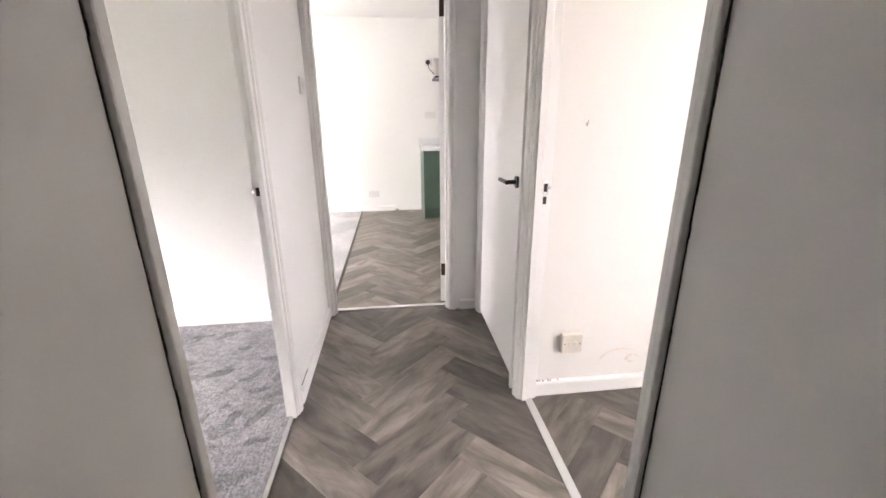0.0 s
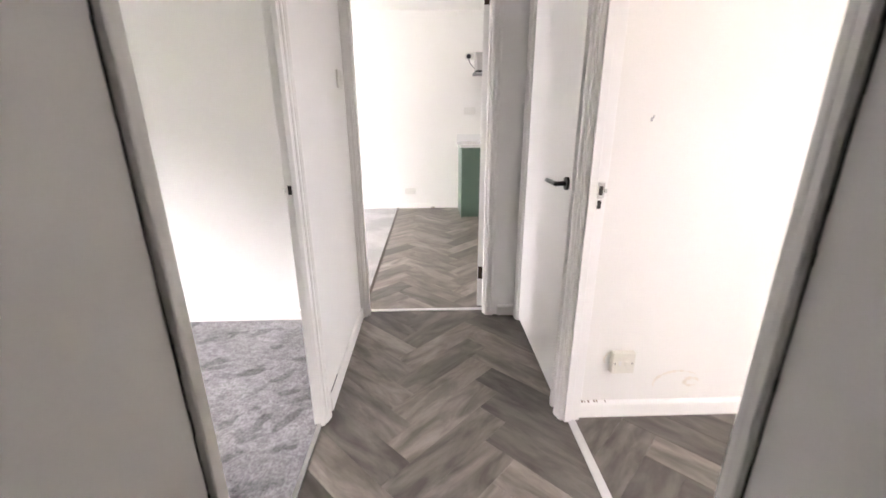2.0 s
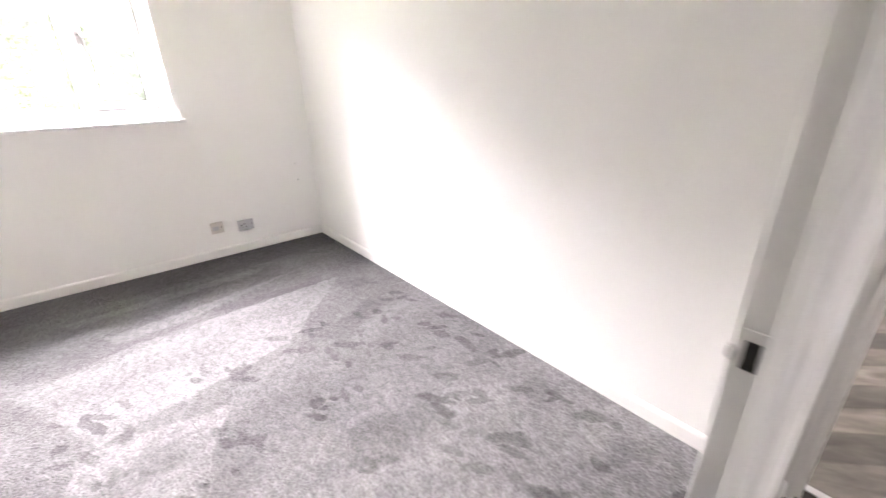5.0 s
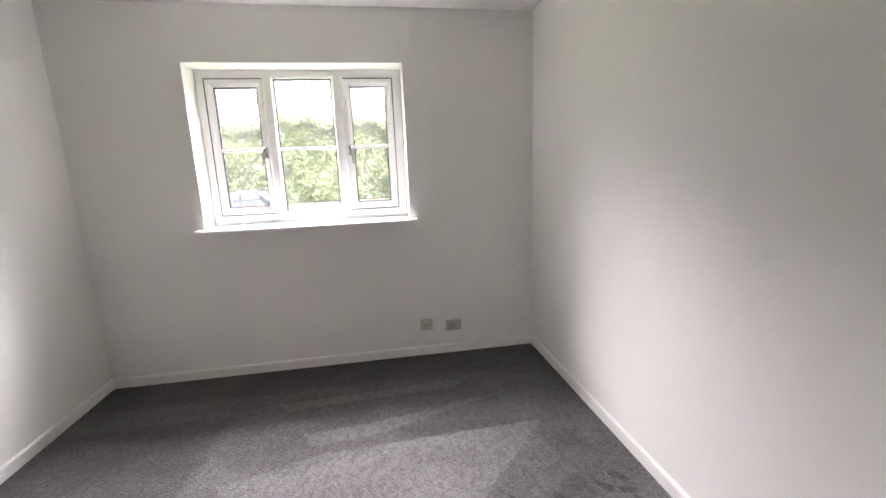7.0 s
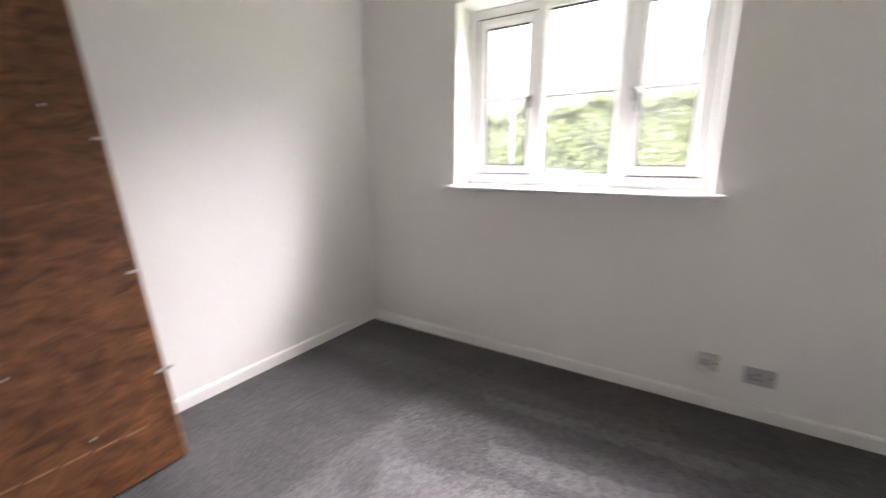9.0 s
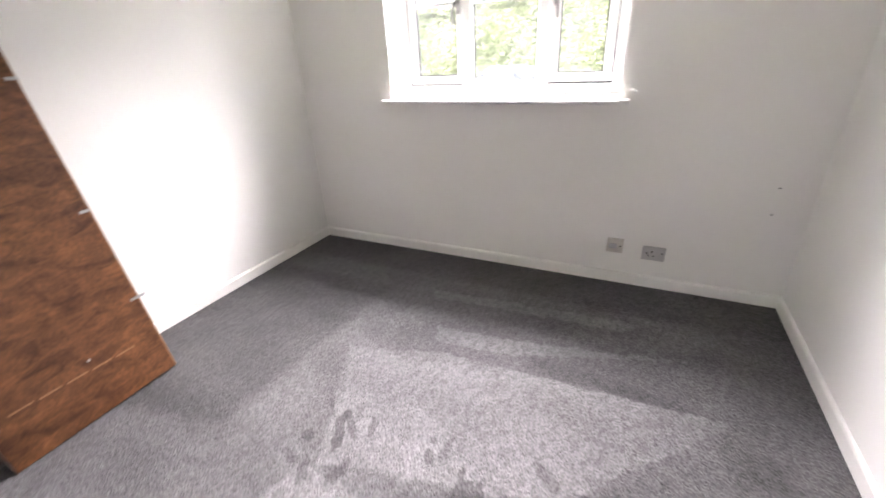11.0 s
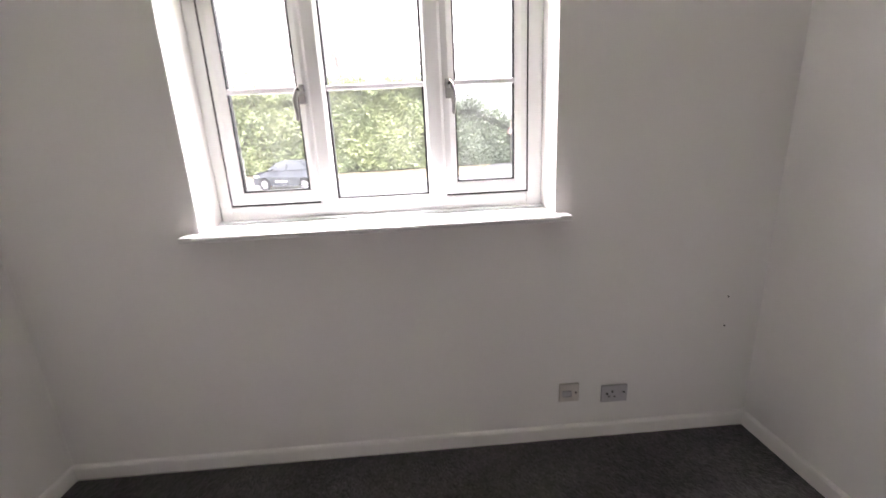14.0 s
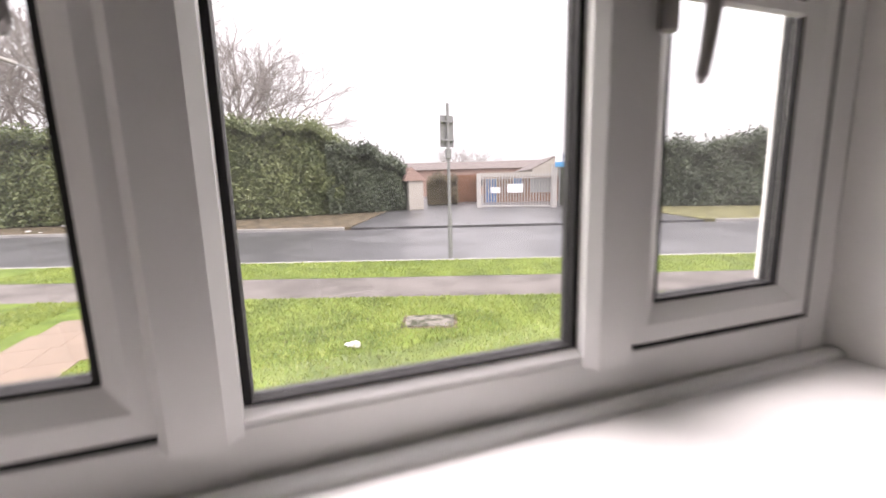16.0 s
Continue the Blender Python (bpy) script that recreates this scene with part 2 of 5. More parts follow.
def glass_material():
    m = bpy.data.materials.new("window_glass")
    m.use_nodes = True
    n, l = m.node_tree.nodes, m.node_tree.links
    n.remove(n["Principled BSDF"])
    out = n["Material Output"]
    clear, shine, mix, fres = n.new("ShaderNodeBsdfTransparent"), n.new("ShaderNodeBsdfGlossy"), n.new("ShaderNodeMixShader"), n.new("ShaderNodeLayerWeight")
    clear.inputs[0].default_value = (0.93, 0.95, 0.94, 1)
    shine.inputs["Roughness"].default_value = 0.01
    power, grow = n.new("ShaderNodeMath"), n.new("ShaderNodeMath")
    power.operation, grow.operation = "POWER", "MULTIPLY_ADD"
    power.inputs[1].default_value, grow.inputs[1].default_value, grow.inputs[2].default_value = 5.0, 0.9, 0.035
    l.new(fres.outputs["Facing"], power.inputs[0]), l.new(power.outputs[0], grow.inputs[0])
    l.new(grow.outputs[0], mix.inputs[0]), l.new(clear.outputs[0], mix.inputs[1]), l.new(shine.outputs[0], mix.inputs[2])
    # a thin uneven film of dirt, added to veil the view outside with haze
    film, smear, coat = n.new("ShaderNodeBsdfTranslucent"), n.new("ShaderNodeTexNoise"), n.new("ShaderNodeMixShader")
    amount, co = n.new("ShaderNodeMapRange"), n.new("ShaderNodeTexCoord")
    film.inputs[0].default_value = (0.9, 0.92, 0.92, 1)
    smear.inputs["Scale"].default_value, smear.inputs["Detail"].default_value = 5.0, 5
    for k, v in enumerate((0.35, 0.7, 0.004, 0.011), 1):
        amount.inputs[k].default_value = v
    l.new(co.outputs["Object"], smear.inputs["Vector"]), l.new(smear.outputs[0], amount.inputs[0])
    l.new(amount.outputs[0], coat.inputs[0]), l.new(mix.outputs[0], coat.inputs[1]), l.new(film.outputs[0], coat.inputs[2])
    l.new(coat.outputs[0], out.inputs[0])
    return m


M = dict(
    wall=material("white_wall_paint", (0.875, 0.862, 0.835), 0.75, spread=0.025, scale=1.3, fine=160, bump=0.10, dist=0.0012),
    cream=material("cream_wall_paint", (0.84, 0.82, 0.775), 0.75, spread=0.035, scale=1.6, fine=150, bump=0.10, dist=0.0012),
    stain=material("damp_stain", (0.78, 0.72, 0.63), 0.8, spread=0.12, scale=14, fine=90, bump=0.05),
    ceiling=material("ceiling_paint", (0.89, 0.88, 0.86), 0.85, spread=0.02, scale=1.2, fine=90, bump=0.14, dist=0.002),
    gloss=material("white_gloss_paint", (0.88, 0.865, 0.835), 0.36, spread=0.02, scale=3, fine=60, bump=0.0, rough_spread=0.04),
    door=material("white_door_paint", (0.84, 0.83, 0.81), 0.34, spread=0.02, scale=2, fine=50, bump=0.06, dist=0.001, stretch=(1, 1, 0.25)),
    pvc=material("white_pvc", (0.84, 0.84, 0.83), 0.30, spread=0.008, scale=5, fine=50, bump=0.0, rough_spread=0.015),
    sill=material("white_sill_paint", (0.83, 0.825, 0.81), 0.3, spread=0.025, scale=4, fine=40, bump=0.04, dist=0.0008),
    plastic=material("white_plastic", (0.76, 0.75, 0.71), 0.35, spread=0.02, scale=10, fine=60, bump=0),
    cream_plastic=material("aged_plastic", (0.76, 0.725, 0.64), 0.38, spread=0.05, scale=20, fine=80, bump=0),
    aged_plate=material("aged_grey_plastic", (0.62, 0.58, 0.53), 0.4, spread=0.12, scale=25, fine=90, bump=0),
    grey_plate=material("grey_socket_plate", (0.50, 0.49, 0.50), 0.35, spread=0.05, scale=20, fine=80, bump=0),
    black=material("black_metal", (0.012, 0.012, 0.013), 0.32, metal=0.3, spread=0.1, scale=20, fine=90, bump=0.03),
    black_glass=material("black_glass", (0.006, 0.006, 0.007), 0.12, spread=0.1, scale=3, fine=20, bump=0, rough_spread=0.03),
    rubber=material("black_rubber", (0.010, 0.010, 0.011), 0.8, spread=0.15, scale=20, fine=120),
    chrome=material("chrome", (0.7, 0.7, 0.7), 0.2, metal=1, spread=0.06, scale=15, fine=90, bump=0.02),
    steel=material("brushed_steel", (0.58, 0.58, 0.57), 0.3, metal=1, spread=0.06, scale=8, fine=200, bump=0.03, stretch=(1, 12, 12)),
    alu=material("aluminium_strip", (0.72, 0.72, 0.71), 0.38, metal=0.7, spread=0.06, scale=14, fine=150, bump=0.04),
    bronze=material("dark_bronze", (0.06, 0.04, 0.025), 0.4, metal=0.8, spread=0.2, scale=30, fine=150),
    handle_grey=material("window_handle_grey", (0.34, 0.33, 0.32), 0.35, metal=0.55, spread=0.06, scale=20, fine=120, bump=0.02),
    green=material("sage_green_unit", (0.105, 0.165, 0.125), 0.42, spread=0.04, scale=4, fine=80, bump=0.03),
    worktop=material("white_worktop", (0.82, 0.82, 0.81), 0.22, spread=0.03, scale=12, fine=160, bump=0),
    dark_gap=material("dark_gap_filler", (0.05, 0.045, 0.04), 0.9, spread=0.4, scale=30, fine=150),
    crumb=material("bare_plaster_dirt", (0.25, 0.19, 0.14), 0.95, spread=0.3, scale=50, fine=200, bump=0.4),
    carpet=carpet_material(),
    carpet_pale=two_tone("pale_carpet", (0.34, 0.335, 0.33), (0.46, 0.45, 0.445), 2.5, fine=400, bump=0.8, dist=0.005, sheen=0.3),
    oak=plank_material(),
    bed=material("floor_screed", (0.06, 0.055, 0.05), 0.9),
    stained=two_tone("stained_brown_wood", (0.060, 0.022, 0.009), (0.20, 0.084, 0.034), 10.0, detail=10, rough=0.42, low=0.32, high=0.70, fine=70, bump=0.25, dist=0.002, stretch=(0.8, 1, 1.7), turn=0.0, warp=1.1, specular=0.4),
    raw_edge=material("worn_wood_edge", (0.30, 0.16, 0.08), 0.7, spread=0.25, scale=20, fine=90, bump=0.3),
    glass=glass_material(),
    brick=material("red_brick", (0.35, 0.24, 0.205), 0.9, spread=0.2, scale=8, fine=60, bump=0.5, dist=0.005),
    grass=two_tone("lawn_soil", (0.10, 0.155, 0.028), (0.20, 0.28, 0.05), 1.8, fine=60, bump=1.0, dist=0.03, low=0.35, high=0.65),
    rough_grass=two_tone("rough_verge_grass", (0.10, 0.095, 0.045), (0.20, 0.19, 0.085), 2.2, fine=50, bump=1.0, dist=0.03),
    blade=leaf_material("grass_blades", (0.16, 0.215, 0.04), (0.34, 0.40, 0.095), 0.9),
    asphalt=two_tone("wet_asphalt", (0.055, 0.055, 0.058), (0.10, 0.10, 0.104), 0.7, rough=0.35, fine=140, bump=0.35, dist=0.006, stretch=(1, 1, 1), specular=0.5),
    paving=material("pink_grey_paving", (0.25, 0.19, 0.145), 0.85, spread=0.12, scale=3, fine=90, bump=0.4, dist=0.004, per_piece=0.08),
    path=two_tone("tarmac_path", (0.12, 0.108, 0.10), (0.19, 0.172, 0.16), 1.2, rough=0.9, fine=150, bump=0.4, dist=0.004, specular=0.2),
    kerb=material("concrete_kerb", (0.30, 0.29, 0.275), 0.85, spread=0.15, scale=4, fine=80, bump=0.4, dist=0.004, per_piece=0.1),
    verge=two_tone("leaf_litter", (0.06, 0.05, 0.03), (0.16, 0.125, 0.08), 2.0, fine=40, bump=1.0, dist=0.03),
    concrete=material("concrete", (0.16, 0.145, 0.125), 0.85, spread=0.15, scale=3, fine=60, bump=0.4, dist=0.004),
    mossy=two_tone("mossy_manhole", (0.05, 0.055, 0.03), (0.22, 0.20, 0.175), 7.0, rough=0.9, fine=60, bump=0.8, dist=0.006, low=0.42, high=0.58),
    laurel=leaf_material("laurel_leaves", (0.06, 0.088, 0.034), (0.18, 0.21, 0.085), 0.35),
    ivy=leaf_material("dark_hedge_leaves", (0.042, 0.060, 0.038), (0.088, 0.112, 0.066), 0.5),
    shrub=leaf_material("winter_shrub_leaves", (0.075, 0.062, 0.036), (0.17, 0.135, 0.075), 0.8),
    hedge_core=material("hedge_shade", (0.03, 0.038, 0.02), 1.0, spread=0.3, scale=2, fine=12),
    bark=material("grey_bark", (0.30, 0.275, 0.26), 0.9, spread=0.25, scale=6, fine=60, bump=0.4),
    galv=material("galvanised_steel", (0.42, 0.43, 0.43), 0.45, metal=0.6, spread=0.12, scale=8, fine=90, bump=0.05),
    post_grey=material("weathered_zinc", (0.23, 0.235, 0.24), 0.6, metal=0.1, spread=0.15, scale=8, fine=90, bump=0.05),
    pale_metal=material("pale_painted_metal", (0.48, 0.46, 0.44), 0.5, spread=0.08, scale=6, fine=60),
    rust=material("rust_orange_panel", (0.24, 0.115, 0.065), 0.7, spread=0.2, scale=2, fine=30, bump=0.2),
    blue=material("blue_panel", (0.05, 0.17, 0.42), 0.5, spread=0.1, scale=3, fine=40),
    sign_white=material("sign_white", (0.8, 0.82, 0.84), 0.4, spread=0.02, scale=3, fine=40, bump=0),
    sign_blue=material("sign_blue", (0.06, 0.30, 0.58), 0.4, spread=0.03, scale=3, fine=40, bump=0),
    letter=material("sign_lettering", (0.10, 0.15, 0.28), 0.5, spread=0.03, scale=3, fine=40, bump=0),
    render_wall=material("weathered_render", (0.42, 0.39, 0.35), 0.9, spread=0.1, scale=0.6, fine=20, bump=0.2),
    roof=material("brown_roof_sheet", (0.15, 0.122, 0.112), 0.8, spread=0.15, scale=0.5, fine=8, bump=0.2),
    car=material("dark_grey_car_paint", (0.055, 0.06, 0.068), 0.22, metal=0.5, spread=0.05, scale=5, fine=80, bump=0, rough_spread=0.03),
    car_glass=material("car_window_glass", (0.03, 0.035, 0.04), 0.06, spread=0.05, scale=3, fine=30, bump=0, rough_spread=0.02),
    lamp_lens=material("clear_lamp_lens", (0.6, 0.62, 0.62), 0.15, spread=0.05, scale=9, fine=60, bump=0),
    litter=material("white_litter", (0.75, 0.74, 0.72), 0.7, spread=0.08, scale=30, fine=120),
)


# ---------------------------------------------------------------- building helpers
def box(bm, x0, x1, y0, y1, z0, z1, bevel=0.0, seg=1, m=None):
    """A box between the given faces, its edges rounded by bevel; m turns it afterwards."""
    r = bmesh.ops.create_cube(bm, size=1)
    vs = r["verts"]
    for v in vs:
        v.co = Vector(((x0 + x1) / 2 + v.co.x * (x1 - x0), (y0 + y1) / 2 + v.co.y * (y1 - y0), (z0 + z1) / 2 + v.co.z * (z1 - z0)))
    if bevel:
        es = list({e for v in vs for e in v.link_edges})
        made = bmesh.ops.bevel(bm, geom=es, offset=bevel, segments=seg, affect="EDGES", profile=0.5)
        vs = list({v for f in made["faces"] for v in f.verts} | {v for v in vs if v.is_valid})
    if m is not None:
        bmesh.ops.transform(bm, matrix=m, verts=vs)
    return bm


def B(*a, **k):
    return box(bmesh.new(), *a, **k)


def rod(bm, a, b, r0, r1=None, n=12):
    """A tapered round bar from a to b."""
    a, b = Vector(a), Vector(b)
    r1 = r0 if r1 is None else r1
    d = b - a
    m = Matrix.Translation((a + b) / 2) @ d.to_track_quat("Z", "Y").to_matrix().to_4x4()
    bmesh.ops.create_cone(bm, cap_ends=True, segments=n, radius1=r0, radius2=r1, depth=d.length, matrix=m)
    return bm


def extrude_outline(pts, axis, a, b):
    """A closed outline, drawn in the plane across axis, drawn out from a to b."""
    bm = bmesh.new()
    order = {"x": lambda p, q, k: (k, p, q), "y": lambda p, q, k: (p, k, q), "z": lambda p, q, k: (p, q, k)}[axis]
    lo = [bm.verts.new(order(p, q, a)) for p, q in pts]
    hi = [bm.verts.new(order(p, q, b)) for p, q in pts]
    bm.faces.new(lo), bm.faces.new(hi[::-1])
    for i in range(len(pts)):
        j = (i + 1) % len(pts)
        bm.faces.new((lo[i], hi[i], hi[j], lo[j]))
    bmesh.ops.recalc_face_normals(bm, faces=bm.faces)
    return bm


def mesh(name, bm, mat, smooth=False):
    me = bpy.data.meshes.new(name)
    bm.normal_update()
    bm.to_mesh(me)
    bm.free()
    me.materials.append(mat)
    if smooth:
        for p in me.polygons:
            p.use_smooth = True
    return me


def part(name, bm, mat, parent=None, label="", smooth=False):
    ob = new(name, mesh(name, bm, mat, smooth))
    if parent is not None:
        ob.parent = parent
        if parent.type == "EMPTY":
            ob.matrix_parent_inverse = Matrix.Translation(-Vector(parent.location))
    return tagged(ob, label)


def thing(name, at, label, category, group="", kind=""):
    ob = new(name)
    ob.location = at
    ob.empty_display_size = 0.1
    return tagged(ob, label, category, group, kind)


def structure(name, bm, mat, label=""):
    return tagged(part(name, bm, mat), label, kind="structure")


def wall(name, axis, f0, f1, a0, a1, mat, openings=(), z0=-0.02, z1=2.5, label=""):
    """A wall across axis from face f0 to f1, running from a0 to a1, with openings (a, b, bottom, top) cut through it."""
    bm = bmesh.new()

    def block(p, q, lo, hi):
        if q - p > 1e-4 and hi - lo > 1e-4:
            box(bm, *((f0, f1, p, q) if axis == "x" else (p, q, f0, f1)), lo, hi)
    at = a0
    for p, q, lo, hi in sorted(openings):
        block(at, p, z0, z1), block(p, q, z0, lo), block(p, q, hi, z1)
        at = q
    block(at, a1, z0, z1)
    bmesh.ops.remove_doubles(bm, verts=bm.verts, dist=1e-5)
    return structure(name, bm, mat, label)


def skirting(name, axis, face, out, a0, a1, height=0.07, mat=None, thick=0.014):
    """A skirting board on a wall's face, proud of it to the side out (+1 or -1), its top edge rounded."""
    pts = [(face, 0), (face + out * thick, 0), (face + out * thick, height - 0.012), (face + out * thick * 0.7, height - 0.003), (face + out * thick * 0.3, height), (face, height)]
    if axis == "x":
        bm = extrude_outline(pts, "y", a0, a1)
    else:
        bm = bmesh.new()
        lo = [bm.verts.new((a0, p, q)) for p, q in pts]
        hi = [bm.verts.new((a1, p, q)) for p, q in pts]
        bm.faces.new(lo), bm.faces.new(hi[::-1])
        for i in range(len(pts)):
            j = (i + 1) % len(pts)
            bm.faces.new((lo[i], hi[i], hi[j], lo[j]))
        bmesh.ops.recalc_face_normals(bm, faces=bm.faces)
    return structure(name, bm, mat or M["gloss"], "white gloss-painted skirting board along the wall")


def door_lining(name, axis, f0, f1, a0, a1, top, label, sides=(1, 1), stop=0.5, stop_w=0.036):
    """The lining of a doorway in a wall from f0 to f1: two jambs, a head, stops and moulded architraves on each side."""
    root = thing(name, ((f0 + f1) / 2, (a0 + a1) / 2, 0) if axis == "x" else ((a0 + a1) / 2, (f0 + f1) / 2, 0), label, "door frame", kind="structure")

    def put(part_name, f, g, p, q, lo, hi, bevel=0.0015):
        part(part_name, B(*((f, g, p, q) if axis == "x" else (p, q, f, g)), lo, hi, bevel=bevel), M["gloss"], root)
    t, w = 0.028, 0.05
    put("jamb", f0 - 0.002, f1 + 0.002, a0 - t, a0, 0, top), put("jamb", f0 - 0.002, f1 + 0.002, a1, a1 + t, 0, top)
    put("head", f0 - 0.002, f1 + 0.002, a0 - t, a1 + t, top, top + t)
    s0 = f0 + (f1 - f0) * stop - stop_w / 2
    put("stop", s0, s0 + stop_w, a0, a0 + 0.012, 0, top), put("stop", s0, s0 + stop_w, a1 - 0.012, a1, 0, top)
    put("stop", s0, s0 + stop_w, a0 + 0.012, a1 - 0.012, top - 0.012, top)
    for face, sign, on in ((f0, -1, sides[0]), (f1, 1, sides[1])):
        if not on:
            continue
        for k0, k1, d in ((0.006, 0.022, 0.010), (0.022, 0.030, 0.014), (0.030, w, 0.017)):
            e = sorted((face + sign * 0.001, face + sign * d))
            for jamb, side in ((a0, -1), (a1, 1)):
                p = sorted((jamb + side * k0, jamb + side * k1))
                put("architrave", *e, *p, 0, top + k1, 0.0025)
            put("architrave", *e, a0 - k0, a1 + k0, top + k0, top + k1, 0.0025)
    return root


# ---------------------------------------------------------------- the large structure
CEIL = 2.47
BX0, BX1, BY0, BY1 = -3.45, -0.045, -2.12, 0.945      # bedroom
HX1, HY0, HY1 = 1.0, -2.9, 0.955                     # hall (its other side is x = 0)
LY0, LY1, LX1 = 1.06, 4.22, 3.2                      # living room and kitchen
RX0, RX1, RY0, RY1 = 1.08, 3.2, -2.2, 0.0            # room off the hall
WIN = (-1.375, 0.010, 1.065, 2.127)                  # bedroom window opening
DOORTOP = 1.985

def pile_carpet(name, x0, x1, y0, y1, label, cell=0.0062):
    """A cut-pile carpet: fine tufts, the pile lying one way or the other in the strokes of the last brushing, with heel
    dents; its tone also holds painted light and shade.
    """
    r = np.random.default_rng(21)
    nx, ny = int((x1 - x0) / cell) + 1, int((y1 - y0) / cell) + 1
    gx, gy = np.meshgrid(np.linspace(x0, x1, nx), np.linspace(y0, y1, ny), indexing="ij")

    def clouds(size):
        """Smooth noise from -1 to 1 with lumps of the given size."""
        u, v = (gx - x0) / size, (gy - y0) / size
        g = r.uniform(-1, 1, (int(u.max()) + 2, int(v.max()) + 2))
        i, j = u.astype(int), v.astype(int)
        f, e = u - i, v - j
        f, e = f * f * (3 - 2 * f), e * e * (3 - 2 * e)
        return (g[i, j] * (1 - f) + g[i + 1, j] * f) * (1 - e) + (g[i, j + 1] * (1 - f) + g[i + 1, j + 1] * f) * e

    rough = 0.010 * clouds(0.035) + 0.006 * clouds(0.014)

    def inside(*corners, soft=0.007):
        """1 within a convex stroke whose corners run round it anticlockwise, with a slightly frayed edge."""
        d = np.full((nx, ny), 9.0)
        for (ax, ay), (bx, by) in zip(corners, corners[1:] + corners[:1]):
            ln = math.hypot(bx - ax, by - ay)
            d = np.minimum(d, ((bx - ax) * (gy - ay) - (by - ay) * (gx - ax)) / ln)
        return np.clip((d + rough) / soft * 0.5 + 0.5, 0, 1)

    lie_light = 1.0 + 0.07 * clouds(0.5) + 0.05 * clouds(0.16)
    # strokes: pale wedges drawn from the living-room wall, darker turns between them, and painted shade by the window
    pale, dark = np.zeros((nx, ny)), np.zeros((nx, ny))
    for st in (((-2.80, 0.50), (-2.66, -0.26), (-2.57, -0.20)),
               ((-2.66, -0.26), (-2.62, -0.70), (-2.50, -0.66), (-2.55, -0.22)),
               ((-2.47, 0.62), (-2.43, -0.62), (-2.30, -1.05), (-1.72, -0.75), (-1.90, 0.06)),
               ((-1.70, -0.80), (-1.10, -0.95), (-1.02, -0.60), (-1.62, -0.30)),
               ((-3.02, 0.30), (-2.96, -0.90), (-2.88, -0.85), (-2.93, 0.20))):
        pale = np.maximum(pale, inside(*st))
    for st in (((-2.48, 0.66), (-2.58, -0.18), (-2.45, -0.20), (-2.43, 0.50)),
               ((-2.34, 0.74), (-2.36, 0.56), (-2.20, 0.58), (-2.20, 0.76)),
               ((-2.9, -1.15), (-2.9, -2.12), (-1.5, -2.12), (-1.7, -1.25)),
               # strip along the window wall: the shade below the sill, painted in
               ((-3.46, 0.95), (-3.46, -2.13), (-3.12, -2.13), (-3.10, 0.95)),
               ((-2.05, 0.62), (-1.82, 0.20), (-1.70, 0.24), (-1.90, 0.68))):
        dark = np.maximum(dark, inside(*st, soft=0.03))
    lie_light *= (1 + 0.42 * pale) * (1 - 0.28 * dark * (1 - pale))
    # where feet have trodden: small dark dents with ragged edges
    trod = np.zeros((nx, ny))
    fray = 0.45 * clouds(0.022) + 0.3 * clouds(0.05)
    for k in range(190):
        cx, cy, w = r.uniform(-2.0, -0.1), r.uniform(-0.9, 0.88), r.uniform(0.011, 0.030)
        t, long = r.uniform(-0.2, 1.3), r.uniform(1.0, 3.8)
        p = (gx - cx) * math.cos(t) + (gy - cy) * math.sin(t)
        q = -(gx - cx) * math.sin(t) + (gy - cy) * math.cos(t)
        trod = np.maximum(trod, r.uniform(0.5, 1.0) * np.clip((1.0 + fray - (p / (w * long)) ** 2 - (q / w) ** 2) * 2.5, 0, 1))
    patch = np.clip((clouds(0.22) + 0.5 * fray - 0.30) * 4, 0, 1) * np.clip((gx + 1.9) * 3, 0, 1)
    # the rise towards the door is light painted into the pile's tone
    lie_light *= (1 - 0.48 * trod) * (1 - 0.20 * patch) * (1 + 0.38 * np.clip((gx + 2.1) * 2.5, 0, 1) * np.clip((gy + 1.5) * 2, 0, 1) + 1.0 * np.clip((gx + 1.45) * 1.8, 0, 1))
    h = r.random((nx, ny))
    z = -0.0036 + 0.0036 * h - 0.0035 * trod
    jx, jy = r.uniform(-0.3, 0.3, (nx, ny)) * cell, r.uniform(-0.3, 0.3, (nx, ny)) * cell
    z[[0, -1], :], z[:, [0, -1]] = -0.03, -0.03
    i = (np.arange(nx - 1)[:, None] * ny + np.arange(ny - 1)[None, :]).ravel()
    faces = np.stack([i, i + ny, i + ny + 1, i + 1], 1)
    me = bpy.data.meshes.new(name)
    me.from_pydata(np.stack([(gx + jx).ravel(), (gy + jy).ravel(), z.ravel()], 1).tolist(), [], faces.tolist())
    me.attributes.new("pile_lie_light", "FLOAT", "POINT").data.foreach_set("value", lie_light.ravel().astype(np.float32))
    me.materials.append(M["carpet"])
    tagged(new(name, me), label, kind="structure")


pile_carpet("floor_bedroom", BX0 - 0.01, -0.024, BY0 - 0.01, BY1 + 0.01, "grey short-pile carpet with brushed vacuum marks and painted-in light and shade")
structure("floor_bedroom_base", B(BX0 - 0.01, -0.024, BY0 - 0.01, BY1 + 0.01, -0.06, -0.034), M["bed"], "underlay below the bedroom carpet")
# the second opening is unseen, added to let light into the living room
wall("wall_bedroom_window", "x", BX0 - 0.225, BX0, BY0 - 0.3, 4.6, M["wall"], [WIN, (2.1, 3.5, 1.0, 2.0)], z0=-0.6, label="white-painted outside wall with the window opening and an added unseen one")
wall("wall_bedroom_side", "y", BY0 - 0.12, BY0, BX0, 0.0, M["wall"], label="plain white-painted bedroom wall")
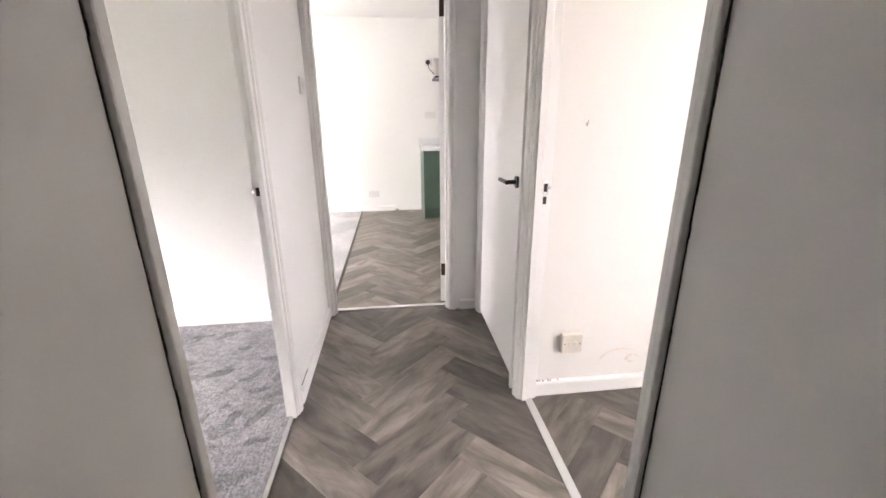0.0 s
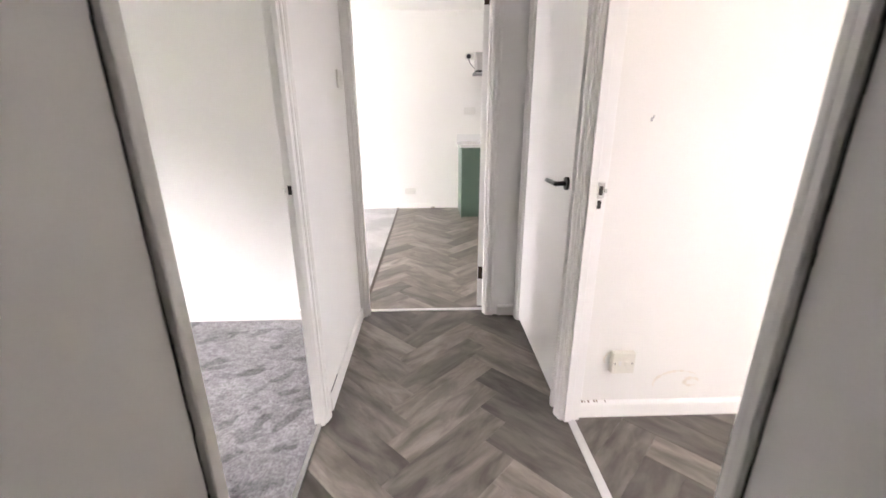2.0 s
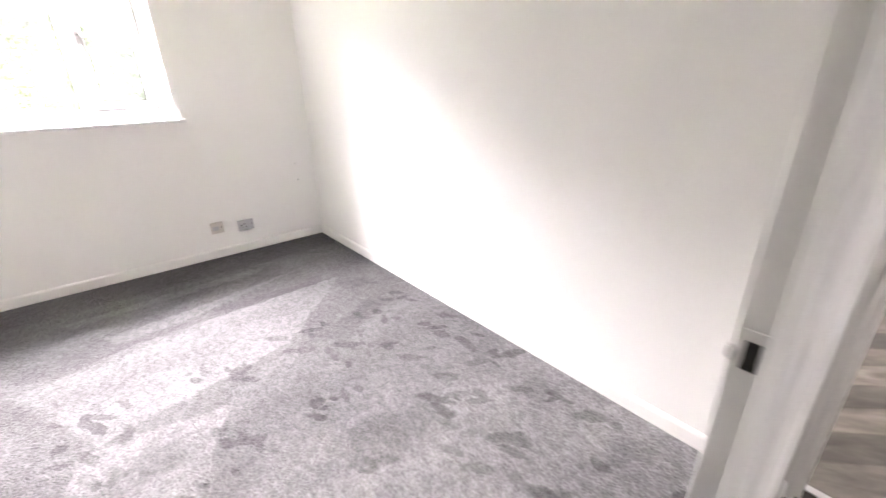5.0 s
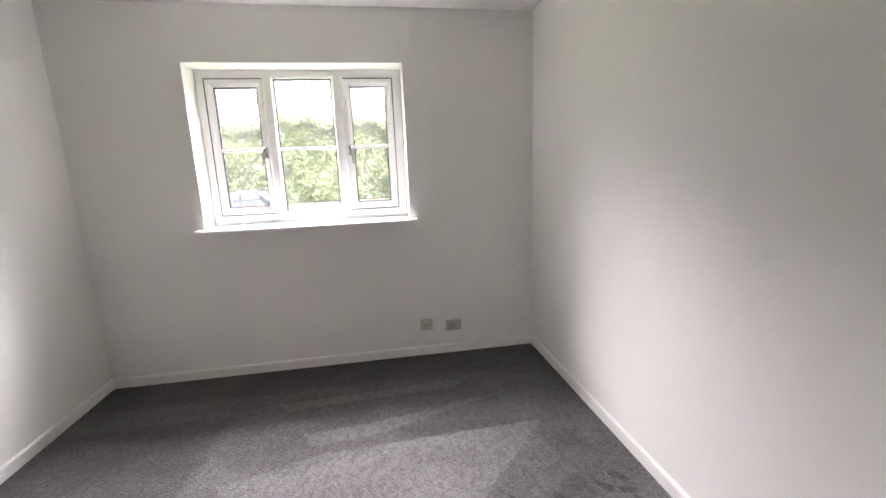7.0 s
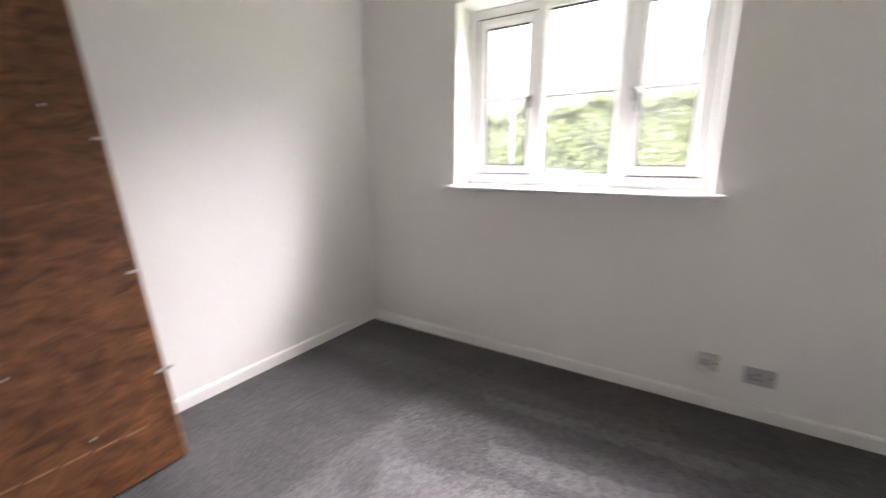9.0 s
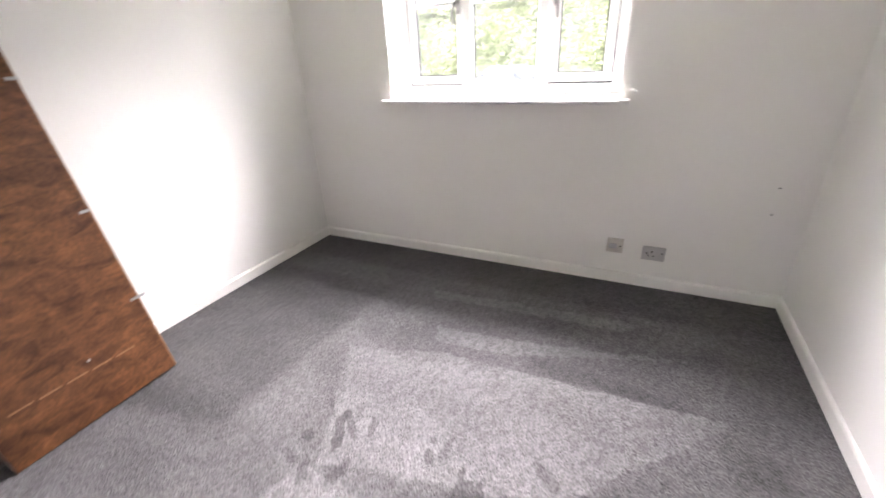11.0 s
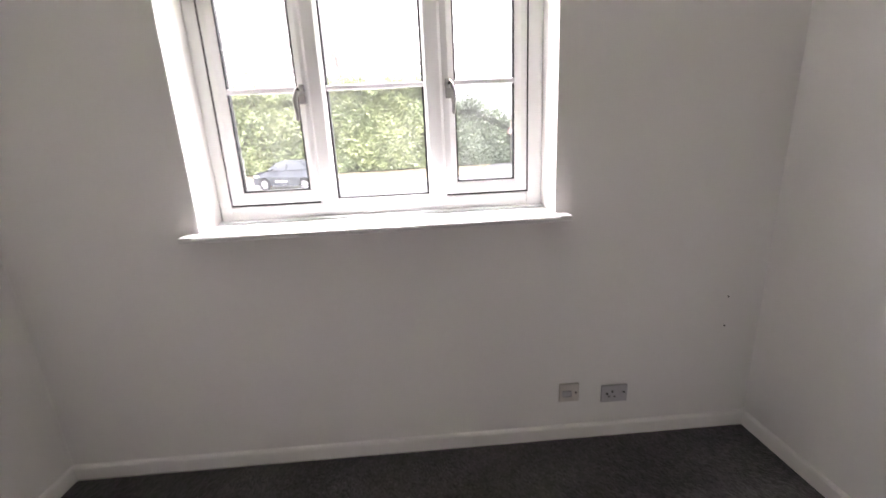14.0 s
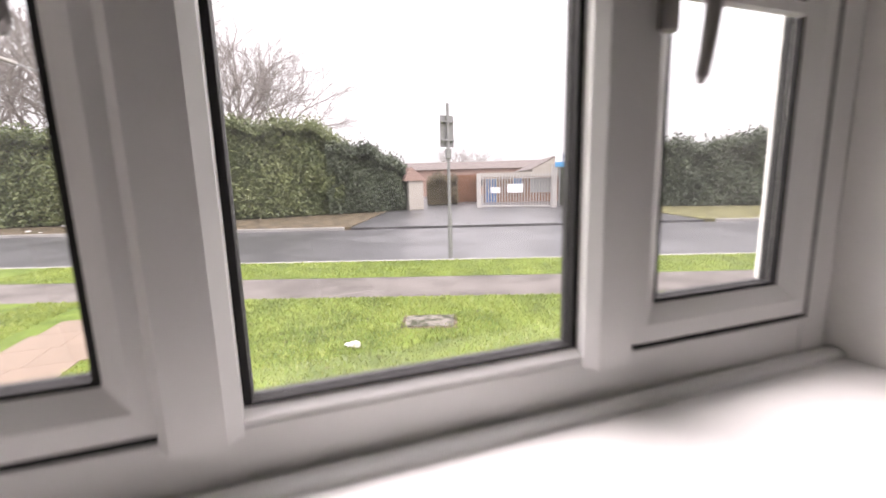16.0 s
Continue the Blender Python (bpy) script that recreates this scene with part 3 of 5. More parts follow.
wall("wall_bedroom_living", "y", BY1, LY0, BX0, 0.0, M["wall"], label="plain white-painted dividing wall")
wall("wall_hall_bedroom", "x", BX1, 0.0, BY0, HY1 - 0.012, M["wall"], [(-0.773, 0.013, -0.02, DOORTOP + 0.028)], label="white-painted wall between hall and bedroom")
wall("wall_hall_end", "y", HY1, LY0, 0.0, HX1 + 0.08, M["wall"], [(0.012, 0.828, -0.02, DOORTOP + 0.028)], label="white-painted end wall of the hall")
wall("wall_living_dividing", "y", HY1, LY0, HX1 + 0.08, LX1, M["wall"], label="plain white wall")
wall("wall_hall_right", "x", HX1, HX1 + 0.08, HY0, HY1, M["wall"], [(-0.888, -0.002, -0.02, DOORTOP + 0.028), (0.077, 0.893, -0.02, DOORTOP + 0.028)], label="white-painted hall wall with two doorways")
wall("wall_hall_back", "y", HY0 - 0.1, HY0, -0.11, HX1 + 0.08, M["wall"], label="plain white wall at the start of the hall")
wall("wall_hall_near", "x", -0.045, 0.0, HY0, BY0 - 0.12, M["wall"], label="plain white hall wall")
wall("wall_cream", "y", RY1, RY1 + 0.08, HX1 + 0.08, RX1, M["cream"], label="cream-painted wall with small stains")
wall("wall_cupboard", "x", RX1 - 1.0, RX1 - 0.9, RY1 + 0.08, HY1, M["wall"], label="plain white cupboard wall")
# unseen opening, added so that light reaches the hall through the doorway
wall("wall_room_right", "x", RX1, RX1 + 0.3, RY0 - 0.3, 4.6, M["cream"], [(-2.05, -1.25, 1.1, 2.0)], z0=-0.6, label="cream-painted outside wall with an added unseen opening for light")
wall("wall_room_back", "y", RY0 - 0.1, RY0, HX1 + 0.08, RX1, M["cream"], label="plain cream-painted wall")
wall("wall_kitchen_far", "y", LY1, LY1 + 0.3, BX0, LX1, M["wall"], z0=-0.6, label="white-painted kitchen wall")

structure("floor_living", B(BX0 - 0.01, 0.0, LY0 - 0.01, LY1 + 0.01, -0.03, 0.002), M["carpet_pale"], "pale grey living room carpet")
structure("ceiling", B(BX0 - 0.3, RX1 + 0.3, HY0 - 0.1, LY1 + 0.3, CEIL + 0.03, CEIL + 0.15), M["ceiling"], "plain white-painted ceiling slab")
structure("ceiling_bedroom", B(BX0 + 0.001, BX1 - 0.001, BY0 + 0.001, BY1 - 0.001, CEIL, CEIL + 0.028), M["ceiling"], "plain white-painted plaster ceiling")
structure("ceiling_hall", B(0.001, HX1 - 0.001, HY0 + 0.001, HY1 - 0.001, CEIL, CEIL + 0.028), M["ceiling"], "plain white-painted plaster ceiling")
structure("ceiling_living", B(BX0 + 0.001, LX1 - 0.001, LY0 + 0.001, LY1 - 0.001, CEIL, CEIL + 0.028), M["ceiling"], "plain white-painted plaster ceiling")

for args in (("x", BX0, 1, BY0, BY1), ("y", BY0, 1, BX0 + 0.014, BX1 - 0.014), ("y", BY1, -1, BX0 + 0.014, BX1 - 0.014), ("x", BX1, -1, BY0, -0.83), ("x", BX1, -1, 0.068, BY1)):
    skirting("baseboard_bedroom", *args)
skirting("baseboard_hall", "x", 0.0, 1, 0.068, HY1)
skirting("baseboard_hall", "x", 0.0, 1, HY0, -0.83)
skirting("baseboard_hall", "x", HX1, -1, HY0, -0.94)
skirting("baseboard_hall", "y", HY1, -1, 0.882, HX1)
skirting("baseboard_room", "y", RY1, -1, HX1 + 0.08, RX1, 0.075, thick=0.016)
skirting("baseboard_kitchen", "y", LY1, -1, BX0, 0.46, 0.07)
skirting("baseboard_living", "x", BX0, 1, LY0, LY1)

# door linings: bedroom, living room, room off the hall, cupboard
lining_bed = door_lining("door_frame", "x", BX1, 0.0, -0.745, -0.015, DOORTOP, "white gloss-painted doorway lining with moulded architraves", sides=(0, 1), stop=0.8, stop_w=0.018)
lining_living = door_lining("door_frame", "y", HY1, LY0, 0.040, 0.800, DOORTOP, "white gloss-painted doorway lining leading to the kitchen", stop=0.35)
lining_room = door_lining("door_frame", "x", HX1, HX1 + 0.08, -0.860, -0.030, DOORTOP, "white gloss-painted doorway lining with a metal keep", sides=(1, 0), stop=0.35, stop_w=0.03)
lining_cup = door_lining("door_frame", "x", HX1, HX1 + 0.08, 0.105, 0.865, DOORTOP, "white gloss-painted lining round a closed door", stop=0.85, sides=(1, 0))


def ragged_seam(name, x, y, lining):
    """A dark open crack with crumbling filler along the back of an architrave."""
    bm = bmesh.new()
    rnd = random.Random(4 + int(x * 10))
    z = 0.075
    while z < DOORTOP:
        h = rnd.uniform(0.02, 0.09)
        w = rnd.uniform(0.0015, 0.0045)
        s = 1 if x < 0.5 else -1
        box(bm, *sorted((x, x + s * rnd.uniform(0.001, 0.004))), y - w, y, z, z + h)
        z += h
    part(name, bm, M["dark_gap"], lining, "dark open crack with crumbling filler")


ragged_seam("filler_seam", 0.0, -0.796, lining_bed)
ragged_seam("filler_seam", HX1, -0.911, lining_room)


def keep_plate(lining, x, y, z, out, mat, lip_side):
    """A latch keep let into a jamb: a small plate with a dark mortice, and a lip bent out at its edge."""
    k = part("keep", B(x - 0.012, x + 0.012, *sorted((y, y + out * 0.002)), z - 0.028, z + 0.028, bevel=0.0006), mat, lining, "metal latch keep")
    part("mortice", B(x - 0.007, x + 0.006, *sorted((y + out * 0.0018, y + out * 0.0032)), z - 0.016, z + 0.016), M["dark_gap"], k)
    part("lip", B(*sorted((x + lip_side * 0.012, x + lip_side * 0.020)), *sorted((y + out * 0.001, y + out * 0.008)), z - 0.007, z + 0.007, bevel=0.001), M["chrome"], k)


keep_plate(lining_bed, -0.029, -0.0155, 1.0, -1, M["gloss"], -1)
keep_plate(lining_room, HX1 + 0.060, -0.0305, 0.990, -1, M["chrome"], 1)
part("mortice", B(HX1 + 0.052, HX1 + 0.065, -0.0330, -0.0302, 0.925, 0.955), M["dark_gap"], lining_room)


# ---------------------------------------------------------------- doors
def lever_handle(parent, side, y, z, x, lever):
    """A black lever on a round rose. side: the way that the rose faces (unit x sign); lever: the y sign it points to."""
    bm = bmesh.new()
    rod(bm, (x, y, z), (x + side * 0.010, y, z), 0.026, 0.0255, 28)
    h = part("handle", bm, M["black"], parent, "black lever handle on a round rose", smooth=False)
    bm = bmesh.new()
    rod(bm, (x + side * 0.010, y, z), (x + side * 0.052, y, z), 0.0095, n=16)
    rod(bm, (x + side * 0.050, y - lever * 0.008, z), (x + side * 0.052, y + lever * 0.112, z - 0.002), 0.0095, 0.0085, 16)
    part("lever", bm, M["black"], h)


def hinge(parent, x, y, z):
    bm = bmesh.new()
    for i in range(3):
        rod(bm, (x, y, z - 0.036 + i * 0.0245), (x, y, z - 0.0125 + i * 0.0245), 0.0065, n=12)
    part("hinge", bm, M["bronze"], parent, "dark bronze butt hinge")


def flat_door(name, label, width, hinged_at, angle, handle_sides, lever_z=0.985):
    """A plain painted flush door, hinged on its own z axis at y = 0, reaching to +y; it is then turned."""
    root = thing(name, (0, 0, 0), label, "door")
    part("leaf", B(-0.035, 0.0, 0.003, width, 0.008, DOORTOP - 0.003, bevel=0.0018), M["door"], root)
    for s in handle_sides:
        lever_handle(root, s, width - 0.06, lever_z, 0.0 if s > 0 else -0.035, -1)
    part("latch_plate", B(-0.029, -0.006, width - 0.0002, width + 0.0012, 0.955, 1.015), M["chrome"], root, "chrome latch plate")
    for z in (0.25, 1.86):
        hinge(root, 0.004, 0.0, z)
        part("hinge_leaf", B(-0.031, -0.002, 0.0004, 0.0029, z - 0.043, z + 0.043), M["bronze"], root, "dark bronze hinge leaf")
    root.matrix_world = Matrix.Translation(hinged_at) @ pose(0, 0, 0, 0, 0, angle)
    return root


door_cup = thing("cupboard_door", (HX1 + 0.01, 0.485, 0), "closed white flush door with a black lever handle", "door")
part("leaf", B(HX1 + 0.006, HX1 + 0.041, 0.108, 0.862, 0.022, DOORTOP - 0.003, bevel=0.0018), M["door"], door_cup)
lever_handle(door_cup, -1, 0.165, 0.985, HX1 + 0.006, 1)
flat_door("bedroom_door", "open white flush door with a black lever handle", 0.724, (BX1 - 0.004, -0.742, 0), 89, (1, -1))
flat_door("living_room_door", "open white flush door on dark hinges", 0.754, (0.797, LY0 + 0.004, 0), -14, (1,))
for z in (0.25, 1.86):
    part("hinge_leaf", B(0.7975, 0.7997, 1.022, 1.058, z - 0.04, z + 0.04), M["bronze"], lining_living, "dark bronze hinge leaf")
part("threshold_strip", B(0.043, 0.797, 1.020, 1.050, 0.0, 0.0065, bevel=0.002), M["alu"], lining_living, "pale metal threshold strip")
part("threshold_strip", B(HX1 + 0.030, HX1 + 0.064, -0.858, -0.032, 0.0, 0.0065, bevel=0.002), M["alu"], lining_room, "pale metal threshold strip")
part("threshold_strip", B(-0.034, -0.014, -0.743, -0.017, 0.0, 0.0075, bevel=0.002), M["chrome"], lining_bed, "bright metal carpet strip")
tagged(part("threshold_strip_carpet", B(-0.010, 0.012, LY0 + 0.01, LY1 - 0.005, 0.0, 0.007, bevel=0.002), M["bronze"]), "dark metal strip between carpet and vinyl", "threshold strip")


# ---------------------------------------------------------------- bedroom window
def ring(bm, y0, y1, z0, z1, wl_, wr_, wb_, wt_, x0, x1, bevel=0.004):
    """A four-sided frame in the plane across x."""
    box(bm, x0, x1, y0, y0 + wl_, z0, z1, bevel)
    box(bm, x0, x1, y1 - wr_, y1, z0, z1, bevel)
    box(bm, x0, x1, y0 + wl_ - bevel, y1 - wr_ + bevel, z0, z0 + wb_, bevel)
    box(bm, x0, x1, y0 + wl_ - bevel, y1 - wr_ + bevel, z1 - wt_, z1, bevel)
    return bm


def chamfer_ring(y0, y1, z0, z1, w, x_back, x_front, slope):
    """A mitred sash: outer edge upright, the face sloping down towards the glass."""
    bm = bmesh.new()
    prof = [(0, x_back), (0, x_front - 0.003), (0.003, x_front), (w - slope, x_front), (w - 0.002, x_front - 0.014), (w, x_front - 0.018), (w, x_back)]
    loops = []
    for d, x in prof:
        loops.append([bm.verts.new((x, p, q)) for p, q in ((y0 + d, z0 + d), (y1 - d, z0 + d), (y1 - d, z1 - d), (y0 + d, z1 - d))])
    for a, b in zip(loops, loops[1:] + loops[:1]):
        for i in range(4):
            j = (i + 1) % 4
            bm.faces.new((a[i], a[j], b[j], b[i]))
    bmesh.ops.recalc_face_normals(bm, faces=bm.faces)
    return bm


def gasket(y0, y1, z0, z1, x):
    bm = bmesh.new()
    return ring(bm, y0, y1, z0, z1, 0.0095, 0.0095, 0.0085, 0.0085, x - 0.006, x + 0.003, 0.001)


XF = -3.635
window = thing("window_1", (XF, -0.68, 1.06), "white plastic casement window with three panes and glazing bars", "window", kind="structure")
part("window_frame", ring(bmesh.new(), WIN[0] + 0.001, WIN[1] - 0.001, 1.0702, WIN[3] - 0.001, 0.058, 0.068, 0.068, 0.058, XF - 0.038, XF, 0.005), M["pvc"], window)
bead = extrude_outline([(XF + 0.001, 1.0702), (XF + 0.032, 1.0702), (XF + 0.032, 1.0742), (XF + 0.028, 1.0790), (XF + 0.020, 1.0812), (XF + 0.011, 1.0802), (XF + 0.006, 1.077), (XF + 0.001, 1.076)], "y", WIN[0] + 0.002, WIN[1] - 0.002)
part("frame_bead", bead, M["pvc"], window, "rounded white bead along the frame's foot")


def mullion(y0, y1):
    pts = [(XF - 0.037, y0), (XF + 0.004, y0), (XF + 0.018, y0 + 0.012), (XF + 0.018, y1 - 0.012), (XF + 0.004, y1), (XF - 0.037, y1)]
    bm = bmesh.new()
    lo = [bm.verts.new((p, q, 1.128)) for p, q in pts]
    hi = [bm.verts.new((p, q, WIN[3] - 0.045)) for p, q in pts]
    bm.faces.new(lo), bm.faces.new(hi[::-1])
    for i in range(len(pts)):
        j = (i + 1) % len(pts)
        bm.faces.new((lo[i], hi[i], hi[j], lo[j]))
    bmesh.ops.recalc_face_normals(bm, faces=bm.faces)
    part("mullion", bm, M["pvc"], window)


mullion(-0.947, -0.876)
mullion(-0.482, -0.406)


def glass(y0, y1, z0, z1, x, parent):
    p = part("pane", B(x - 0.010, x - 0.006, y0, y1, z0, z1), M["glass"], parent)
    p.visible_shadow = False
    g = part("gasket", gasket(y0, y1, z0, z1, x - 0.002), M["rubber"], parent, "black rubber glazing gasket")
    bm = box(bmesh.new(), x - 0.006, x + 0.004, y0, y1, 1.584, 1.606, bevel=0.004)
    part("glazing_bar", bm, M["pvc"], parent)
    bm = ring(bmesh.new(), y0 + 0.004, y1 - 0.004, z0 + 0.004, z1 - 0.004, 0.005, 0.005, 0.005, 0.005, x - 0.024, x - 0.0125, 0.0005)
    part("spacer", bm, M["rubber"], g)


def window_handle(y, z, parent, lean):
    """A cranked grey casement handle: rounded base, boss and a lever hanging down."""
    x = XF + 0.005
    h = part("window_handle", B(x, x + 0.014, y - 0.013, y + 0.013, z - 0.055, z + 0.022, bevel=0.006, seg=3), M["handle_grey"], parent, "grey cranked window handle")
    bm = bmesh.new()
    rod(bm, (x + 0.012, y, z), (x + 0.042, y, z), 0.0165, 0.0135, 18)
    part("boss", bm, M["handle_grey"], h, smooth=False)
    bm = bmesh.new()
    rings = []
    for k in range(15):
        u = k / 14
        cx, cz = x + 0.036 + 0.016 * math.sin(min(1.0, u * 2.2) * 1.5708) - 0.012 * u ** 2, z + 0.014 - 0.132 * u
        cy = y - lean * 0.017 * min(1.0, u * 2.6) ** 0.8
        w, d = 0.0115 - 0.003 * u, 0.010 - 0.004 * u
        if k in (0, 14):
            w, d = w * 0.5, d * 0.5
        rings.append([bm.verts.new((cx + d * math.cos(a), cy + w * math.sin(a), cz)) for a in (0.5236 * i for i in range(12))])
    for a, b in zip(rings, rings[1:]):
        for i in range(12):
            bm.faces.new((a[i], a[(i + 1) % 12], b[(i + 1) % 12], b[i]))
    bm.faces.new(rings[0]), bm.faces.new(rings[-1][::-1])
    bmesh.ops.recalc_face_normals(bm, faces=bm.faces)
    part("lever", bm, M["handle_grey"], h, smooth=True)
    bm = bmesh.new()
    rod(bm, (x + 0.0525, y, z - 0.002), (x + 0.0585, y, z - 0.002), 0.0055, n=14)
    part("button", bm, M["dark_gap"], h)


for y0, y1, hy, lean in ((-1.317, -0.937, -0.968, 1), (-0.408, -0.058, -0.383, -1)):
    sash = part("sash", chamfer_ring(y0, y1, 1.143, 2.066, 0.052, XF - 0.036, XF + 0.004, 0.026), M["pvc"], window)
    part("sash_seal", ring(bmesh.new(), y0 - 0.005, y1 + 0.005, 1.138, 2.071, 0.0055, 0.0055, 0.0055, 0.0055, XF - 0.02, XF + 0.0045, 0.0005), M["rubber"], sash, "black shadow-gap seal")
    glass(y0 + 0.048, y1 - 0.048, 1.191, 2.018, XF - 0.012, sash)
    window_handle(hy, 1.588, sash, lean)
glass(-0.878, -0.481, 1.145, 2.071, XF - 0.012, window)
bead = extrude_outline([(XF - 0.0005, 1.1365), (XF - 0.0005, 1.140), (XF - 0.0105, 1.1490), (XF - 0.0125, 1.1490), (XF - 0.0125, 1.1365)], "y", -0.8765, -0.4815)
part("glazing_bead", bead, M["pvc"], window, "sloping white glazing bead")

# board with a rounded nose, and the brick reveal outside
sill_board = extrude_outline([(XF - 0.02, 1.045), (-3.387, 1.045), (-3.378, 1.050), (-3.375, 1.0575), (-3.378, 1.065), (-3.387, 1.0698), (XF - 0.02, 1.0698)], "y", WIN[0] + 0.0015, WIN[1] - 0.0015)
box(sill_board, BX0 + 0.0005, -3.383, -1.424, WIN[0] + 0.0015, 1.045, 1.0698, bevel=0.006, seg=2)
box(sill_board, BX0 + 0.0005, -3.383, WIN[1] - 0.0015, 0.060, 1.045, 1.0698, bevel=0.006, seg=2)
part("window_sill", sill_board, M["sill"], window, "white-painted window board with a rounded nose")
out_sill = extrude_outline([(XF - 0.038, 1.07), (-3.83, 1.03), (-3.83, 1.00), (XF - 0.038, 1.03)], "y", WIN[0], WIN[1])
part("outer_sill", out_sill, M["pvc"], window)
part("outer_trim", B(-3.785, -3.6745, 0.050, 0.0605, 1.0, 2.2, bevel=0.003), M["pvc"], window)
structure("facade", B(-3.780, -3.6755, -6, -1.375, -0.6, 3.2), M["brick"], "red brick outer face of the house")
structure("facade_side", B(-3.780, -3.6755, 0.061, 2.1, -0.6, 3.2), M["brick"], "red brick outer face of the house")


# ---------------------------------------------------------------- small fittings
def wall_plate(name, label, category, axis, face, out, a, z, w, h, mat, features, depth=0.012):
    """A fitting screwed to a wall: a plate with rounded edges and, on it, parts (name, da, dz, w, h, proud, material)."""
    at = (face, a, z) if axis == "x" else (a, face, z)
    root = thing(name, at, label, category)

    def put(pn, a0, a1, z0, z1, d0, d1, mt, bevel):
        f = sorted((face + out * d0, face + out * d1))
        return part(pn, B(*((*f, a0, a1) if axis == "x" else (a0, a1, *f)), z0, z1, bevel=bevel, seg=2), mt, root)
    put("plate", a - w / 2, a + w / 2, z - h / 2, z + h / 2, 0.0005, depth, mat, 0.003)
    for pn, da, dz, fw, fh, proud, mt in features:
        put(pn, a + da - fw / 2, a + da + fw / 2, z + dz - fh / 2, z + dz + fh / 2, depth - 0.001, depth + proud, mt, min(fw, fh) * 0.2)
    return root


SCREWS = lambda s, mt: [("screw", -s, 0, 0.006, 0.006, 0.0006, mt), ("screw", s, 0, 0.006, 0.006, 0.0006, mt)]
DG = M["dark_gap"]
wall_plate("blank_plate", "aged beige single aerial plate above the skirting", "wall plate", "x", BX0, 1, 0.092, 0.243, 0.090, 0.090, M["aged_plate"], [("panel", -0.012, -0.002, 0.044, 0.030, 0.003, M["grey_plate"]), ("screw", 0.030, 0.0, 0.009, 0.009, 0.0006, DG)])
wall_plate("wall_socket", "grey single wall socket with dark pin holes", "wall socket", "x", BX0, 1, 0.302, 0.221, 0.120, 0.084, M["grey_plate"],
           [("pin_hole", -0.034, 0.002, 0.009, 0.011, 0.0006, DG), ("pin_hole", -0.010, 0.012, 0.009, 0.012, 0.0006, DG), ("pin_hole", -0.025, -0.013, 0.009, 0.008, 0.0006, DG), ("pin_hole", 0.001, -0.014, 0.009, 0.008, 0.0006, DG), ("switch", 0.034, 0.0, 0.012, 0.018, 0.003, M["grey_plate"]), ("screw", 0.043, 0.006, 0.009, 0.010, 0.0006, DG)])
for y, z in ((0.788, 0.655), (0.788, 0.517)):
    b_ = bmesh.new()
    rod(b_, (BX0 + 0.0004, y, z), (BX0 + 0.003, y, z), 0.0042, 0.003, 10)
    tagged(part("wall_plug", b_, M["rubber"]), "small dark screw plug stuck in the wall", "wall plug")
wall_plate("light_switch", "white double light switch beside the kitchen doorway", "light switch", "x", 0.0, 1, 0.79, 1.42, 0.086, 0.086, M["plastic"], [("rocker", -0.012, 0, 0.013, 0.024, 0.004, M["plastic"]), ("rocker", 0.012, 0, 0.013, 0.024, 0.004, M["plastic"])] + SCREWS(0.033, M["chrome"]))
wall_plate("fused_spur", "aged cream fused spur low on the wall", "wall socket", "y", RY1, -1, 1.240, 0.275, 0.094, 0.094, M["cream_plastic"], [("switch", -0.016, 0.002, 0.010, 0.020, 0.003, M["plastic"]), ("fuse_cover", 0.015, 0.0, 0.020, 0.022, 0.004, M["cream_plastic"])] + SCREWS(0.036, M["bronze"]), depth=0.028)
wall_plate("kitchen_socket", "white double socket low on the kitchen wall", "wall socket", "y", LY1, -1, 0.18, 0.245, 0.146, 0.086, M["plastic"], [("switch", -0.03, 0.02, 0.012, 0.018, 0.003, M["plastic"]), ("switch", 0.03, 0.02, 0.012, 0.018, 0.003, M["plastic"])] + SCREWS(0.062, M["chrome"]), depth=0.03)
wall_plate("worktop_socket", "white double socket above the worktop", "wall socket", "y", LY1, -1, 0.99, 1.30, 0.146, 0.086, M["plastic"], [("switch", -0.03, 0.02, 0.012, 0.018, 0.003, M["plastic"]), ("switch", 0.03, 0.02, 0.012, 0.018, 0.003, M["plastic"])] + SCREWS(0.062, M["chrome"]))
hs = wall_plate("hood_socket", "white socket with a black plug for the cooker hood", "wall socket", "y", LY1, -1, 0.975, 1.955, 0.086, 0.086, M["plastic"], SCREWS(0.036, M["chrome"]))
b_ = bmesh.new()
rod(b_, (0.968, LY1 - 0.012, 1.955), (0.968, LY1 - 0.045, 1.952), 0.030, 0.024, 18)
part("plug", b_, M["rubber"], hs, "black mains plug")
b_ = bmesh.new()
pts = [(0.968 + 0.10 * math.sin(k / 12 * 1.57) ** 2, LY1 - 0.035, 1.93 - 0.165 * (k / 12) ** 0.8) for k in range(13)]
for p, q in zip(pts, pts[1:]):
    rod(b_, p, q, 0.0045, n=8)
part("cable", b_, M["rubber"], hs, "black cable")
b_ = bmesh.new()
rod(b_, (1.220, -0.0005, 1.232), (1.220, -0.011, 1.235), 0.0025, 0.002, 10)
rod(b_, (1.220, -0.011, 1.234), (1.220, -0.013, 1.243), 0.0022, 0.002, 10)
box(b_, 1.216, 1.224, -0.003, -0.0005, 1.222, 1.235, bevel=0.001)
tagged(part("wall_hook", b_, M["galv"]), "small metal hook in the cream wall", "hook")
b_ = bmesh.new()
rnd = random.Random(7)
for k in range(12):
    x = 1.075 + rnd.random() ** 1.5 * 0.16
    box(b_, x, x + rnd.uniform(0.003, 0.009), -0.012, -0.0005, 0.0752, 0.0752 + rnd.uniform(0.001, 0.003))
